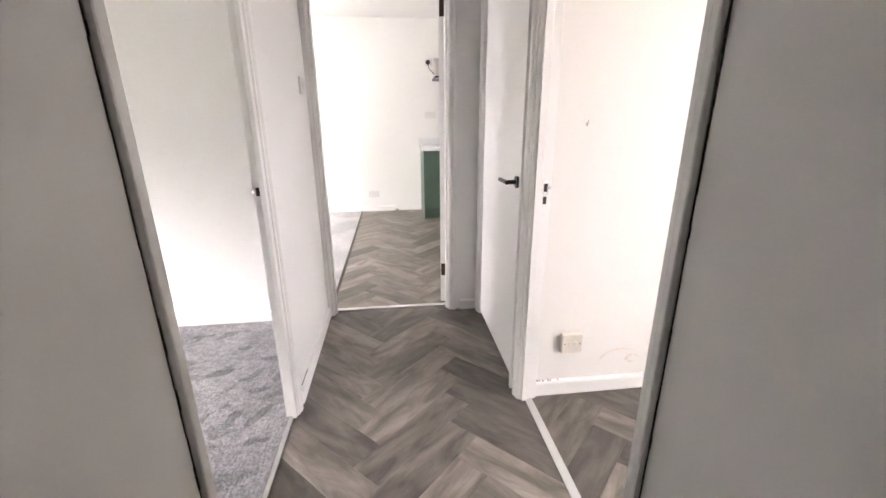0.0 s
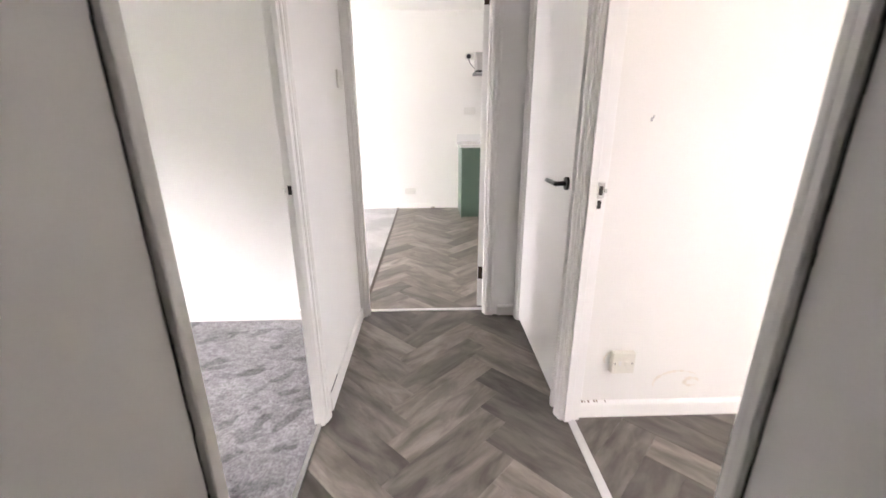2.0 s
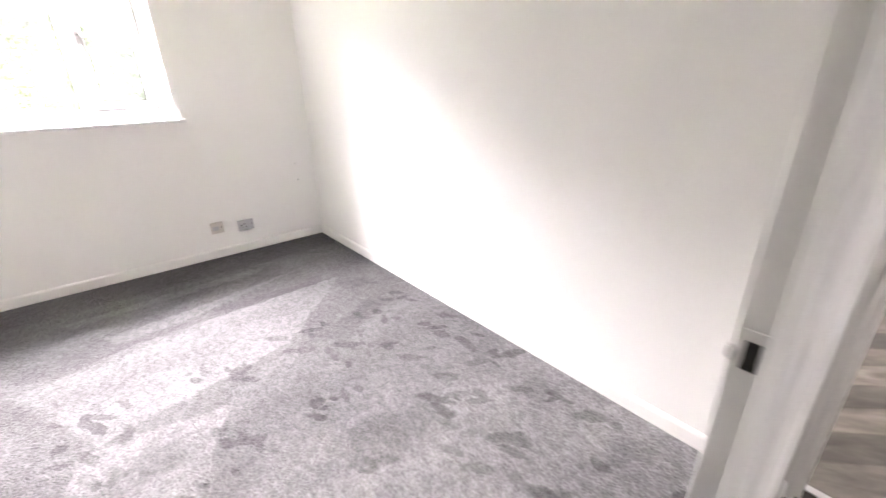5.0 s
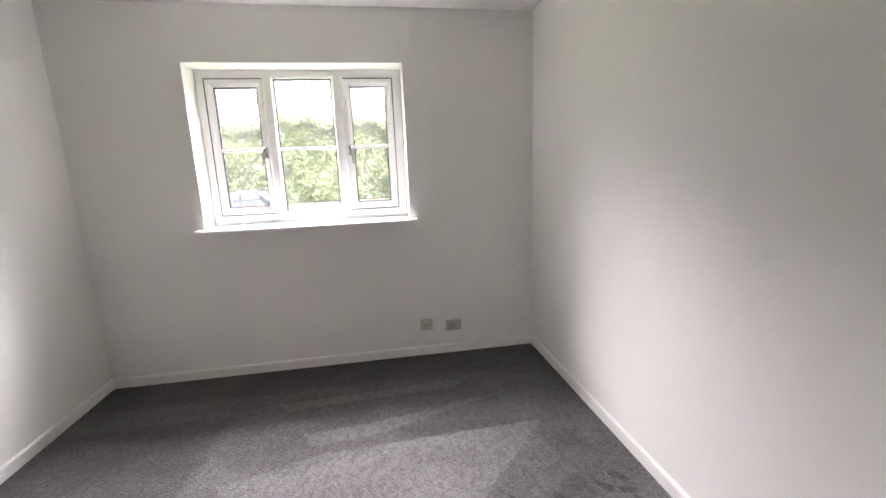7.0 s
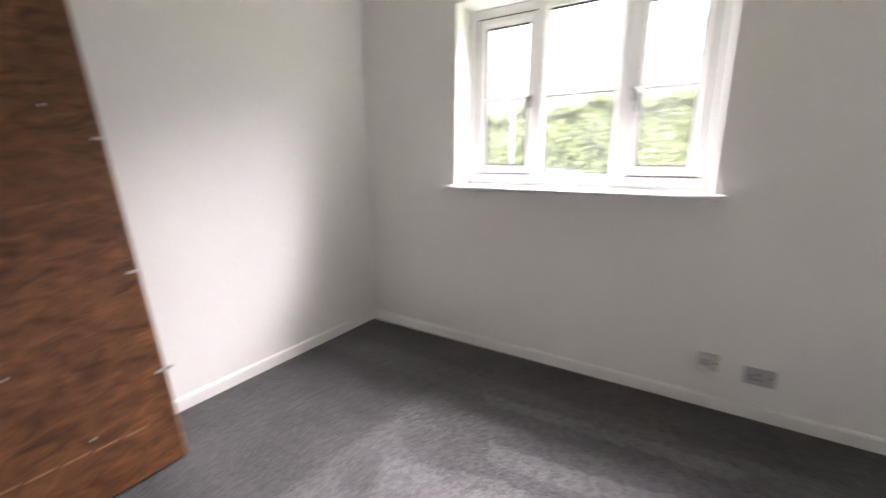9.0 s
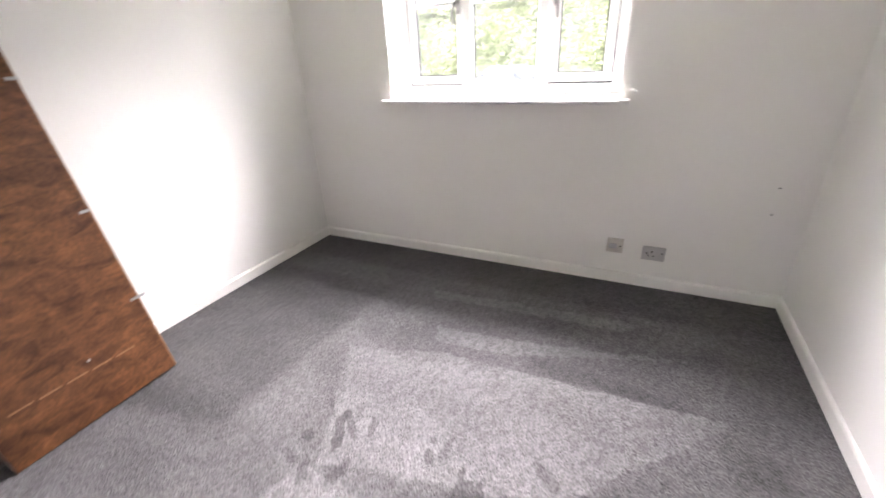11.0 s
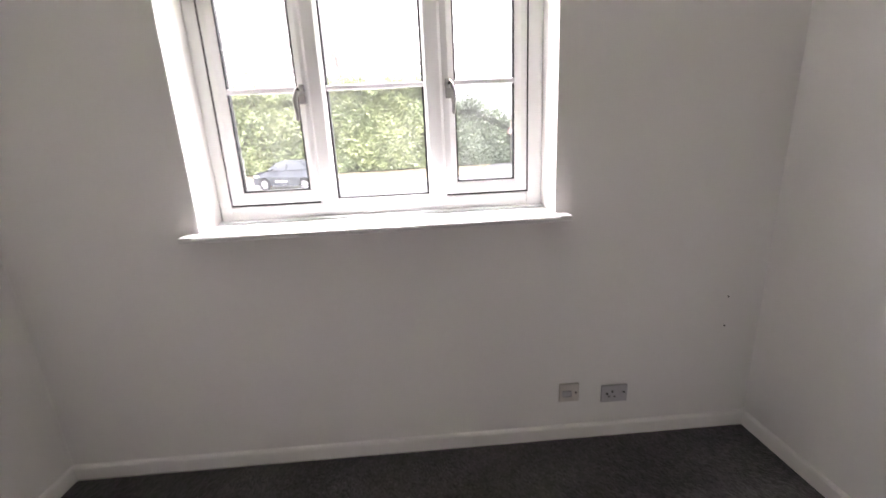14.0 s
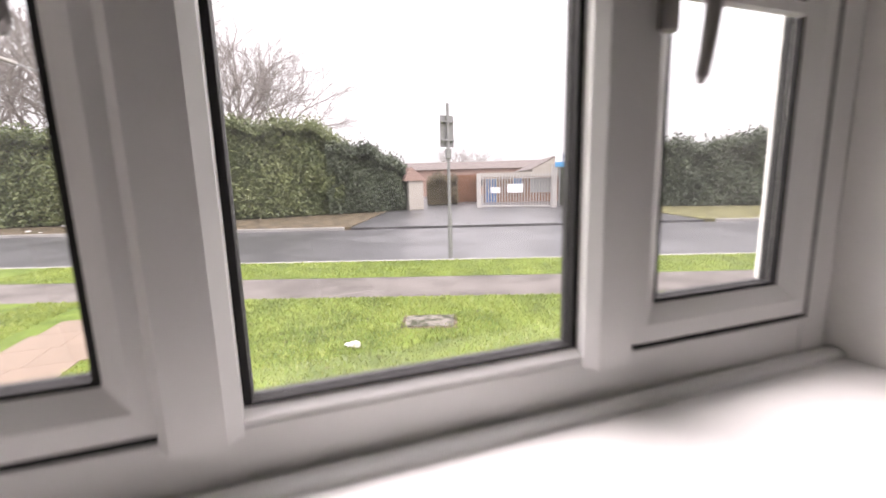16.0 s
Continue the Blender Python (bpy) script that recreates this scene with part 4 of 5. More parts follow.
tagged(part("filler_crumbs", b_, M["crumb"]), "brown crumbs of old filler on the skirting", "debris", kind="stuff")
b_ = bmesh.new()
for k in range(12):
    x = 0.455 + rnd.random() * 0.05
    box(b_, x, x + rnd.uniform(0.004, 0.014), LY1 - 0.03, LY1 - 0.004, 0.0, rnd.uniform(0.004, 0.03))
tagged(part("pipe_stub", b_, M["crumb"]), "brown broken stub at the end of the skirting", "debris", kind="stuff")


# ---------------------------------------------------------------- leaning board in the bedroom
board = thing("wooden_board", (0, 0, 0), "brown-stained old wooden board leaning on the wall", "wooden board")
BW, BH, BT = 0.61, 2.0, 0.036
part("panel", B(-BW / 2, BW / 2, -BT, -0.001, 0.0, BH, bevel=0.002), M["stained"], board)
part("edge_strip", B(BW / 2 * -1 - 0.006, -BW / 2 - 0.0005, -BT, -0.002, 0.0, BH, bevel=0.001), M["raw_edge"], board, "worn pale edge")
part("edge_strip", B(-BW / 2, BW / 2, -BT + 0.002, -0.003, -0.0, 0.004), M["raw_edge"], board)
for x, z, tail in ((-BW / 2, 0.385, 0.03), (-BW / 2, 1.31, 0.006), (-BW / 2 + 0.004, 0.80, 0.004)):
    b_ = box(bmesh.new(), x - tail, x + 0.030, -0.001, 0.004, z - 0.006, z + 0.005, bevel=0.001, m=pose(0, 0, 0))
    part("bracket", b_, M["galv"], board, "small metal fixing bracket")
for x, z in ((-0.04, 0.24), (0.06, 1.18), (-0.16, 1.42), (0.12, 0.55)):
    b_ = bmesh.new()
    rod(b_, (x, -0.001, z), (x, 0.0025, z), 0.006, 0.005, 12)
    part("screw_cap", b_, M["galv"], board, "old metal screw")
b_ = bmesh.new()
for k in range(5):
    box(b_, -0.2 + k * 0.09, -0.2 + k * 0.09 + 0.075, -0.0012, 0.0006, 0.19 + k * 0.004, 0.196 + k * 0.004)
part("scratch", b_, M["raw_edge"], board)
LEAN = math.degrees(math.atan2(0.325, BH))
board.matrix_world = Matrix.Translation((-1.545, -1.745, 0.009)) @ pose(0, 0, 0, LEAN, 0, 0) @ pose(0, 0, 0, 0, 1.3, 0)

# ---------------------------------------------------------------- kitchen
KX, KY = 0.845, 3.62
unit = thing("base_unit", (KX, KY, 0), "sage green kitchen base unit with a black pull handle", "kitchen unit")
part("end_panel", B(KX, KX + 0.018, KY - 0.002, LY1 - 0.002, 0.0, 0.872, bevel=0.001), M["green"], unit)
part("body", B(KX + 0.019, 1.165, KY + 0.02, LY1 - 0.002, 0.14, 0.872), M["green"], unit)
d_ = part("door", B(KX + 0.021, 1.162, KY, KY + 0.019, 0.145, 0.868, bevel=0.0015), M["green"], unit)
b_ = bmesh.new()
rod(b_, (1.11, KY - 0.026, 0.80), (1.11, KY, 0.80), 0.005, n=10)
rod(b_, (1.07, KY - 0.026, 0.80), (1.15, KY - 0.026, 0.80), 0.006, n=12)
part("handle", b_, M["black"], d_, "black bar handle")
part("plinth", B(KX + 0.019, 1.165, KY + 0.045, KY + 0.06, 0.0, 0.138), M["green"], unit)

oven = thing("oven", (1.47, KY, 0.1), "black built-in oven with a steel handle", "oven")
part("housing", B(1.168, 1.768, KY + 0.02, LY1 - 0.002, 0.14, 0.872), M["green"], oven)
part("oven_door", B(1.170, 1.766, KY - 0.004, KY + 0.019, 0.30, 0.745, bevel=0.003), M["black_glass"], oven)
part("control_panel", B(1.170, 1.766, KY - 0.004, KY + 0.019, 0.75, 0.866, bevel=0.003), M["black_glass"], oven)
part("lower_panel", B(1.170, 1.766, KY, KY + 0.019, 0.145, 0.295, bevel=0.0015), M["green"], oven)
b_ = bmesh.new()
rod(b_, (1.21, KY - 0.045, 0.722), (1.73, KY - 0.045, 0.722), 0.008, n=14)
for x in (1.24, 1.70):
    rod(b_, (x, KY - 0.045, 0.722), (x, KY - 0.004, 0.722), 0.006, n=10)
part("handle", b_, M["steel"], oven, "steel bar handle")
part("display", B(1.40, 1.53, KY - 0.0055, KY - 0.0042, 0.79, 0.83), M["grey_plate"], oven)
for x in (1.25, 1.33, 1.60, 1.68):
    b_ = bmesh.new()
    rod(b_, (x, KY - 0.004, 0.81), (x, KY - 0.026, 0.81), 0.019, 0.017, 18)
    part("knob", b_, M["steel"], oven, "steel control knob")
part("plinth", B(1.168, 1.768, KY + 0.045, KY + 0.06, 0.0, 0.138), M["green"], oven)

unit2 = thing("base_unit", (1.772, KY, 0), "sage green kitchen base unit", "kitchen unit")
part("body", B(1.771, 2.37, KY + 0.02, LY1 - 0.002, 0.14, 0.872), M["green"], unit2)
part("door", B(1.773, 2.368, KY, KY + 0.019, 0.145, 0.868, bevel=0.0015), M["green"], unit2)
part("plinth", B(1.771, 2.37, KY + 0.045, KY + 0.06, 0.0, 0.138), M["green"], unit2)

top = part("worktop", B(KX - 0.022, 2.39, KY - 0.025, LY1 - 0.001, 0.8722, 0.910, bevel=0.003, seg=2), M["worktop"])
tagged(top, "white square-edged worktop on the green units", "worktop")
part("upstand", B(KX - 0.02, 1.16, LY1 - 0.014, LY1 - 0.001, 0.9102, 1.0), M["worktop"], top)
hob = tagged(part("hob", B(1.19, 1.75, KY + 0.045, KY + 0.545, 0.9102, 0.918, bevel=0.002), M["black_glass"]), "black glass hob set on the white worktop", "hob")
for x, y, r in ((1.33, KY + 0.17, 0.08), (1.60, KY + 0.17, 0.10), (1.33, KY + 0.41, 0.10), (1.60, KY + 0.41, 0.075)):
    b_ = bmesh.new()
    rod(b_, (x, y, 0.9181), (x, y, 0.9187), r, n=32)
    part("cooking_zone", b_, M["rubber"], hob)
tagged(part("splashback", B(1.165, 1.765, LY1 - 0.010, LY1 - 0.001, 0.915, 1.70, bevel=0.0015), M["black_glass"]), "black glass splashback behind the hob", "splashback")
hood = thing("cooker_hood", (1.465, LY1 - 0.25, 1.64), "black visor cooker hood with a pale curved canopy", "cooker hood")
part("visor", B(1.02, 1.765, LY1 - 0.40, LY1 - 0.002, 1.725, 1.757, bevel=0.006, seg=2), M["black"], hood)
part("trim", B(1.025, 1.76, LY1 - 0.407, LY1 - 0.401, 1.719, 1.733), M["steel"], hood, "steel front trim")
can = extrude_outline([(LY1 - 0.37 + 0.0, 1.758)] + [(LY1 - 0.37 + 0.33 * math.sin(a / 10 * 1.5708) ** 1.0 * (a / 10), 1.758 + 0.24 * math.sin(a / 10 * 1.5708)) for a in range(1, 11)] + [(LY1 - 0.003, 1.998), (LY1 - 0.003, 1.758)], "x", 1.04, 1.745)
part("canopy", can, M["pale_metal"], hood)


# ---------------------------------------------------------------- marks on the walls
def ring_mark(cx, cz, r0, r1, a0, a1, seed):
    """An uneven tide-mark on the cream wall: a thin arc with a ragged edge."""
    rnd_ = random.Random(seed)
    bm = bmesh.new()
    prev = None
    for k in range(25):
        a = radians(a0 + (a1 - a0) * k / 24)
        w = (0.2 + rnd_.random()) * math.sin(math.pi * (k + 0.5) / 25)
        p = [bm.verts.new((cx + r * math.cos(a), RY1 - 0.0006, cz + r * 0.62 * math.sin(a))) for r in (r0 - (r1 - r0) * 0.5 * w, r0 + (r1 - r0) * 0.5 * w)]
        if prev:
            bm.faces.new((prev[0], prev[1], p[1], p[0]))
        prev = p
    return bm


part("crack", B(0.0008, 0.0030, 0.105, 0.235, 0.0700, 0.0735), M["dark_gap"], bpy.data.objects["wall_hall_bedroom"], "dark open crack above the skirting")
cream = bpy.data.objects["wall_cream"]
part("stain", ring_mark(1.50, 0.15, 0.105, 0.125, 40, 190, 3), M["stain"], cream, "faint brown tide-mark")
part("stain", ring_mark(1.56, 0.16, 0.03, 0.06, 0, 320, 5), M["stain"], cream, "faint brown blotch")
part("stain", ring_mark(1.235, 0.28, 0.066, 0.078, 50, 215, 6), M["stain"], cream, "old plate outline")


# ---------------------------------------------------------------- outside: ground, road, paths
GZ = -0.50
ROAD = Matrix(((0.347, -0.938, 0, 0), (0.938, 0.347, 0, 0), (0, 0, 1, 0), (0, 0, 0, 1)))   # x runs along the road, y away from the house


def strip(bm, s0, s1, d0, d1, z0, z1):
    return box(bm, s0, s1, d0, d1, z0, z1, m=ROAD)


structure("ground", B(-600, 600, -600, 600, GZ - 0.32, GZ - 0.14), M["verge"], "bare earth reaching to the horizon")
structure("road", strip(bmesh.new(), -260, 260, 12.66, 20.5, GZ - 0.139, GZ - 0.10), M["asphalt"], "wet grey asphalt road")
structure("road_entrance", strip(strip(bmesh.new(), -6.5, 9.0, 20.65, 34, GZ - 0.139, GZ - 0.012), -6.5, 9.0, 34, 60, GZ - 0.139, GZ - 0.02), M["asphalt"], "asphalt works entrance across the road")
lawn = structure("lawn", strip(bmesh.new(), -80, 80, 1.0, 9.30, GZ - 0.139, GZ), M["grass"], "mown green lawn in front of the house")
structure("verge_near", strip(bmesh.new(), -80, 80, 10.78, 12.5, GZ - 0.139, GZ), M["grass"], "green grass verge beside the road")
structure("verge_far", strip(bmesh.new(), -120, -6.5, 20.65, 60, GZ - 0.139, GZ + 0.02), M["verge"], "brown leaf-strewn verge under the hedge")
structure("verge_far_side", strip(bmesh.new(), 9.0, 120, 20.65, 60, GZ - 0.139, GZ + 0.02), M["rough_grass"], "rough yellowed grass verge under the hedge")
structure("footpath", strip(bmesh.new(), -80, 80, 9.302, 10.778, GZ - 0.139, GZ - 0.006), M["path"], "pinkish tarmac footpath along the road")
pave = thing("pavement_garden", (-7.0, -4.0, GZ), "garden path of buff concrete slabs", "path", kind="structure")
kerbs = thing("kerb", (-11.9, 4.4, GZ), "concrete kerb stones along the road", "kerb", kind="structure")
mk = mesh("kerb_stone", box(bmesh.new(), -0.448, 0.448, -0.075, 0.075, -0.14, 0.004, bevel=0.012), M["kerb"])
for k in range(-34, 36):
    for d in (12.58, 20.575):
        if d > 20 and -7 < k * 0.9 < 9.4:
            continue
        o = new("kerb_stone", mk)
        o.parent = kerbs
        o.matrix_parent_inverse = Matrix.Translation(-Vector(kerbs.location))
        o.matrix_basis = ROAD @ Matrix.Translation((k * 0.9, d, GZ + (0.02 if d > 20 else 0.0)))
ms = mesh("slab", box(bmesh.new(), -0.297, 0.297, -0.297, 0.297, -0.06, 0.0, bevel=0.004), M["paving"])
for i in range(11):
    for j in range(2):
        x = -10.1 + i * 0.6
        o = new("slab", ms)
        o.parent = pave
        o.matrix_parent_inverse = Matrix.Translation(-Vector(pave.location))
        o.matrix_basis = Matrix.Translation((x, -3.62 - (x + 9.0) * 0.13 - j * 0.6 + 0.1, GZ + 0.012))

b_ = box(bmesh.new(), -0.38, 0.38, -0.27, 0.27, -0.03, 0.015, bevel=0.01)
mh = part("manhole", b_, M["verge"])
tagged(mh, "dirty sunken iron manhole cover in the lawn", "manhole cover")
mh.matrix_world = Matrix.Translation((-8.33, 0.70, GZ - 0.008)) @ ROAD @ pose(0, 0, 0)
cv = part("cover", box(bmesh.new(), -0.33, 0.33, -0.22, 0.22, 0.015, 0.022, bevel=0.003), M["mossy"])
cv.parent = mh
b_ = bmesh.new()
for k in range(3):
    box(b_, -0.07 + k * 0.05, 0.03 + k * 0.05, -0.04 + k * 0.02, 0.03 + k * 0.015, 0.0, 0.025 + 0.02 * k, bevel=0.01)
lit = tagged(part("litter", b_, M["litter"]), "crumpled white litter lying on the lawn", "litter")
lit.matrix_world = Matrix.Translation((-7.85, -0.42, GZ + 0.01)) @ pose(0, 0, 0, 0, 0, 30)


b_ = bmesh.new()
rnd = random.Random(11)
for k in range(16):
    c = ROAD @ Vector((rnd.uniform(-24, -7), 0, 0)) + ROAD.to_3x3() @ Vector((0, rnd.uniform(21.2, 23.0) + (1.5 if k % 2 else 0), GZ + 0.021))
    w = rnd.uniform(0.05, 0.14)
    box(b_, -w, w, -w * 0.6, w * 0.6, 0.0, rnd.uniform(0.02, 0.07), bevel=0.008, m=Matrix.Translation(c) @ pose(0, 0, 0, 0, 0, rnd.uniform(0, 180)))
tagged(part("verge_litter", b_, M["litter"]), "scattered pale litter on the verge", "litter", kind="stuff")


def dead_leaves(count, seed):
    """Curled brown leaves lying on the lawn and the verge, each a bent quad."""
    rnd_ = random.Random(seed)
    vs, fs = [], []
    for k in range(count):
        d = rnd_.uniform(4.5, 9.2) if k % 3 else rnd_.uniform(10.9, 12.4)
        c = ROAD @ Vector((rnd_.uniform(-7, 6), d, GZ + 0.035))
        t, w = rnd_.uniform(0, 6.28), rnd_.uniform(0.018, 0.045)
        p, q = Vector((math.cos(t), math.sin(t), 0)) * w, Vector((-math.sin(t), math.cos(t), 0)) * w * 0.55
        b0 = len(vs)
        vs += [tuple(c - p), tuple(c - q + Vector((0, 0, 0.012))), tuple(c + p + Vector((0, 0, 0.006))), tuple(c + q + Vector((0, 0, 0.014)))]
        fs.append((b0, b0 + 1, b0 + 2, b0 + 3))
    me = bpy.data.meshes.new("dead_leaves")
    me.from_pydata(vs, [], fs)
    me.materials.append(M["verge"])
    tagged(new("dead_leaves", me), "scattered curled brown leaves on the grass", "leaves", kind="stuff")


dead_leaves(110, 5)


def quads(name, verts, faces, mat):
    me = bpy.data.meshes.new(name)
    me.from_pydata(verts, [], faces)
    me.materials.append(mat)
    return me


def grass_patch(name, s0, s1, d0, d1, count, seed, label):
    """Short blades of grass standing on the lawn, bent a little."""
    r = np.random.default_rng(seed)
    s, d = r.uniform(s0, s1, count), r.uniform(d0, d1, count)
    h, a, w = r.uniform(0.018, 0.058, count), r.uniform(0, 6.283, count), r.uniform(0.006, 0.013, count)
    bx, by = 0.347 * s - 0.938 * d, 0.938 * s + 0.347 * d
    lx, ly = r.normal(0, 0.02, count), r.normal(0, 0.02, count)
    v = np.empty((count, 3, 3))
    v[:, 0] = np.stack([bx - np.cos(a) * w, by - np.sin(a) * w, np.full(count, GZ - 0.004)], 1)
    v[:, 1] = np.stack([bx + np.cos(a) * w, by + np.sin(a) * w, np.full(count, GZ - 0.004)], 1)
    v[:, 2] = np.stack([bx + lx, by + ly, GZ + h], 1)
    keep = ~((by > -4.75 - (bx + 9) * 0.13) & (by < -3.2 - (bx + 9) * 0.13)) & ~((abs(bx + 8.33) < 0.24) & (abs(by - 0.7) < 0.34)) & (bx < -3.9)
    v = v[keep]
    ob = new(name, quads(name, v.reshape(-1, 3).tolist(), np.arange(len(v) * 3).reshape(-1, 3).tolist(), M["blade"]))
    return tagged(ob, label, "grass", kind="stuff")


grass_patch("grass", -9, 9, 3.6, 9.28, 120000, 1, "short bright green grass of the lawn")
grass_patch("grass_verge", -12, 12, 10.8, 12.48, 30000, 2, "short bright green grass of the verge")


# ---------------------------------------------------------------- hedges and trees
def hedge(name, line, label, mat, leaves, seed, size=0.17):
    """A clipped but uneven hedge along line (s, d, height, depth): a twiggy core painted as dark as its shade and many
    leaves on a lumpy outline.
    """
    r = np.random.default_rng(seed)
    root = thing(name, ROAD @ Vector((line[0][0], line[0][1], GZ)), label, "hedge")
    pts = np.array(line, float)
    seg = np.r_[0, np.cumsum(np.hypot(np.diff(pts[:, 0]), np.diff(pts[:, 1])))]
    L = seg[-1]

    def at(u):
        return [np.interp(u, seg, pts[:, i]) for i in range(4)]

    def lump(u, z):
        return 0.35 * np.sin(u * 0.9 + seed) * np.sin(z * 1.3 + u * 0.4) + 0.22 * np.sin(u * 2.3 + z * 1.9) + 0.12 * np.sin(u * 5.1 - z * 3.7)
    # core: a solid body whose dark colour paints the shade between the leaves
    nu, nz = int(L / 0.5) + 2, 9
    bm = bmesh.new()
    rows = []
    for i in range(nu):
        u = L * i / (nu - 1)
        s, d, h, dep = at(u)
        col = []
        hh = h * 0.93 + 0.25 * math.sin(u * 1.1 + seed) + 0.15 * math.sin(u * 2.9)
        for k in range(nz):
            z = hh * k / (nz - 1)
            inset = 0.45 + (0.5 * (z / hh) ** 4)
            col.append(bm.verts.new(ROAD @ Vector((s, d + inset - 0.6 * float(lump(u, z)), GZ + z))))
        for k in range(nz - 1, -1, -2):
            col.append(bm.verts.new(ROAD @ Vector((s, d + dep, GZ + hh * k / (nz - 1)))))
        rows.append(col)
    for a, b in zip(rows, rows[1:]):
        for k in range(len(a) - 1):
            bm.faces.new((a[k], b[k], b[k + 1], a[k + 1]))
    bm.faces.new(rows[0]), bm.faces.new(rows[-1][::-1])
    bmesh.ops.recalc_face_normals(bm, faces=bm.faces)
    part("core", bm, M["hedge_core"], root, "twiggy inside of the hedge, its shade painted dark")
    # leaves
    n = leaves
    u = r.uniform(-0.3, L + 0.3, n)
    s, d, h, dep = at(u)
    hh = h * 0.93 + 0.25 * np.sin(u * 1.1 + seed) + 0.15 * np.sin(u * 2.9)
    top = r.random(n) < 0.28
    z = np.where(top, hh + np.abs(r.normal(0, 0.34, n)) - 0.1, hh * r.uniform(0.02, 1.0, n))
    inset = np.where(top, r.uniform(0, 1, n) ** 1.6 * dep, 0.45 + 0.5 * (np.clip(z / hh, 0, 1)) ** 4 - 0.6 * lump(u, z) - np.abs(r.normal(0.02, 0.18, n)))
    c = np.stack([s + r.normal(0, 0.05, n), d + inset, GZ + z], 1) @ np.array(ROAD.to_3x3()).T
    ax = r.normal(0, 1, (n, 3))
    ax /= np.linalg.norm(ax, axis=1)[:, None]
    nor = np.array(ROAD.to_3x3() @ Vector((0, -0.8, 0.6))) + r.normal(0, 0.55, (n, 3))
    side = np.cross(ax, nor)
    side /= np.linalg.norm(side, axis=1)[:, None] + 1e-9
    ln = (size * r.uniform(0.6, 1.4, n))[:, None]
    v = np.stack([c - ax * ln, c + side * ln * 0.42, c + ax * ln, c - side * ln * 0.42], 1)
    ob = new("leaves", quads("leaves", v.reshape(-1, 3).tolist(), np.arange(n * 4).reshape(-1, 4).tolist(), mat))
    ob.parent = root
    ob.matrix_parent_inverse = Matrix.Translation(-Vector(root.location))
    tagged(ob, kind="stuff")
    return root


hedge("laurel_hedge", [(-60, 23.5, 5.0, 3.0), (-30, 23.4, 5.0, 3.0), (-15, 25.6, 5.6, 3.0), (-12.2, 26.9, 5.8, 3.0), (-10.6, 27.8, 5.4, 3.0), (-9.0, 28.8, 4.7, 3.0)], "tall yellow-green laurel hedge beside the road", M["laurel"], 130000, 3, 0.11)
hedge("dark_hedge", [(-9.6, 28.1, 4.4, 2.6), (-7.6, 29.6, 3.9, 2.6), (-5.4, 32.0, 3.2, 2.4)], "dark green bushy hedge beside the works entrance", M["ivy"], 26000, 5, 0.105)
hedge("road_hedge", [(5.9, 31.0, 2.7, 2.4), (8.6, 30.5, 2.9, 2.4), (9.8, 30.2, 3.7, 2.4), (12.5, 28.4, 3.9, 2.4), (40.0, 24.5, 4.3, 2.6)], "dark green hedge along the road", M["ivy"], 60000, 8, 0.12)


hedge("shrub", [(-4.0, 37.0, 1.9, 1.4), (-2.9, 37.4, 2.3, 1.4), (-1.6, 38.0, 1.7, 1.3)], "straggly brown-green shrubs beside the works yard", M["shrub"], 5000, 12, 0.10)


def bare_tree(at, height, seed, label, twigs=5):
    """A leafless winter tree: a tapered trunk with limbs that fork again and again."""
    rnd = random.Random(seed)
    root = thing("bare_tree", at, label, "tree", group="bare trees behind the hedge")
    verts, faces = [], []

    def limb(a, b, r0, r1):
        d = (b - a).normalized()
        p = d.orthogonal().normalized()
        q = d.cross(p)
        base = len(verts)
        for c, r in ((a, r0), (b, r1)):
            for k in range(5):
                t = k * 1.2566
                verts.append(tuple(c + (p * math.cos(t) + q * math.sin(t)) * r))
        for k in range(5):
            m_ = (k + 1) % 5
            faces.append((base + k, base + m_, base + 5 + m_, base + 5 + k))

    def grow(a, d, length, r, depth):
        b = a + d * length
        mid = a + d * length * 0.5 + Vector((rnd.uniform(-1, 1), rnd.uniform(-1, 1), rnd.uniform(-1, 1))) * length * 0.05
        limb(a, mid, r, r * 0.82), limb(mid, b, r * 0.82, r * 0.62)
        if depth == 0:
            return
        for k in range(3):
            nd = (d + Vector((rnd.uniform(-1, 1), rnd.uniform(-1, 1), rnd.uniform(-0.35, 0.5))) * 0.75).normalized()
            grow(b if k < 2 else mid, nd, length * rnd.uniform(0.58, 0.82), max(r * 0.62, 0.0075), depth - 1)
    start = Vector(at)
    trunk_top = start + Vector((0, 0, height * 0.26))
    limb(start, trunk_top, height * 0.014, height * 0.011)
    tr = new("trunk", quads("trunk", list(verts), list(faces), M["bark"]))
    tr.parent = root
    tr.matrix_parent_inverse = Matrix.Translation(-start)
    verts.clear(), faces.clear()
    for k in range(6):
        a = k * 1.05 + rnd.uniform(-0.3, 0.3)
        nd = Vector((math.cos(a) * 0.6, math.sin(a) * 0.6, rnd.uniform(0.7, 1.1))).normalized()
        grow(trunk_top - Vector((0, 0, rnd.uniform(0, height * 0.1))), nd, height * 0.25, height * 0.0085, twigs)
    cr = new("crown", quads("crown", verts, faces, M["bark"]))
    cr.parent = root
    cr.matrix_parent_inverse = Matrix.Translation(-start)
    return root


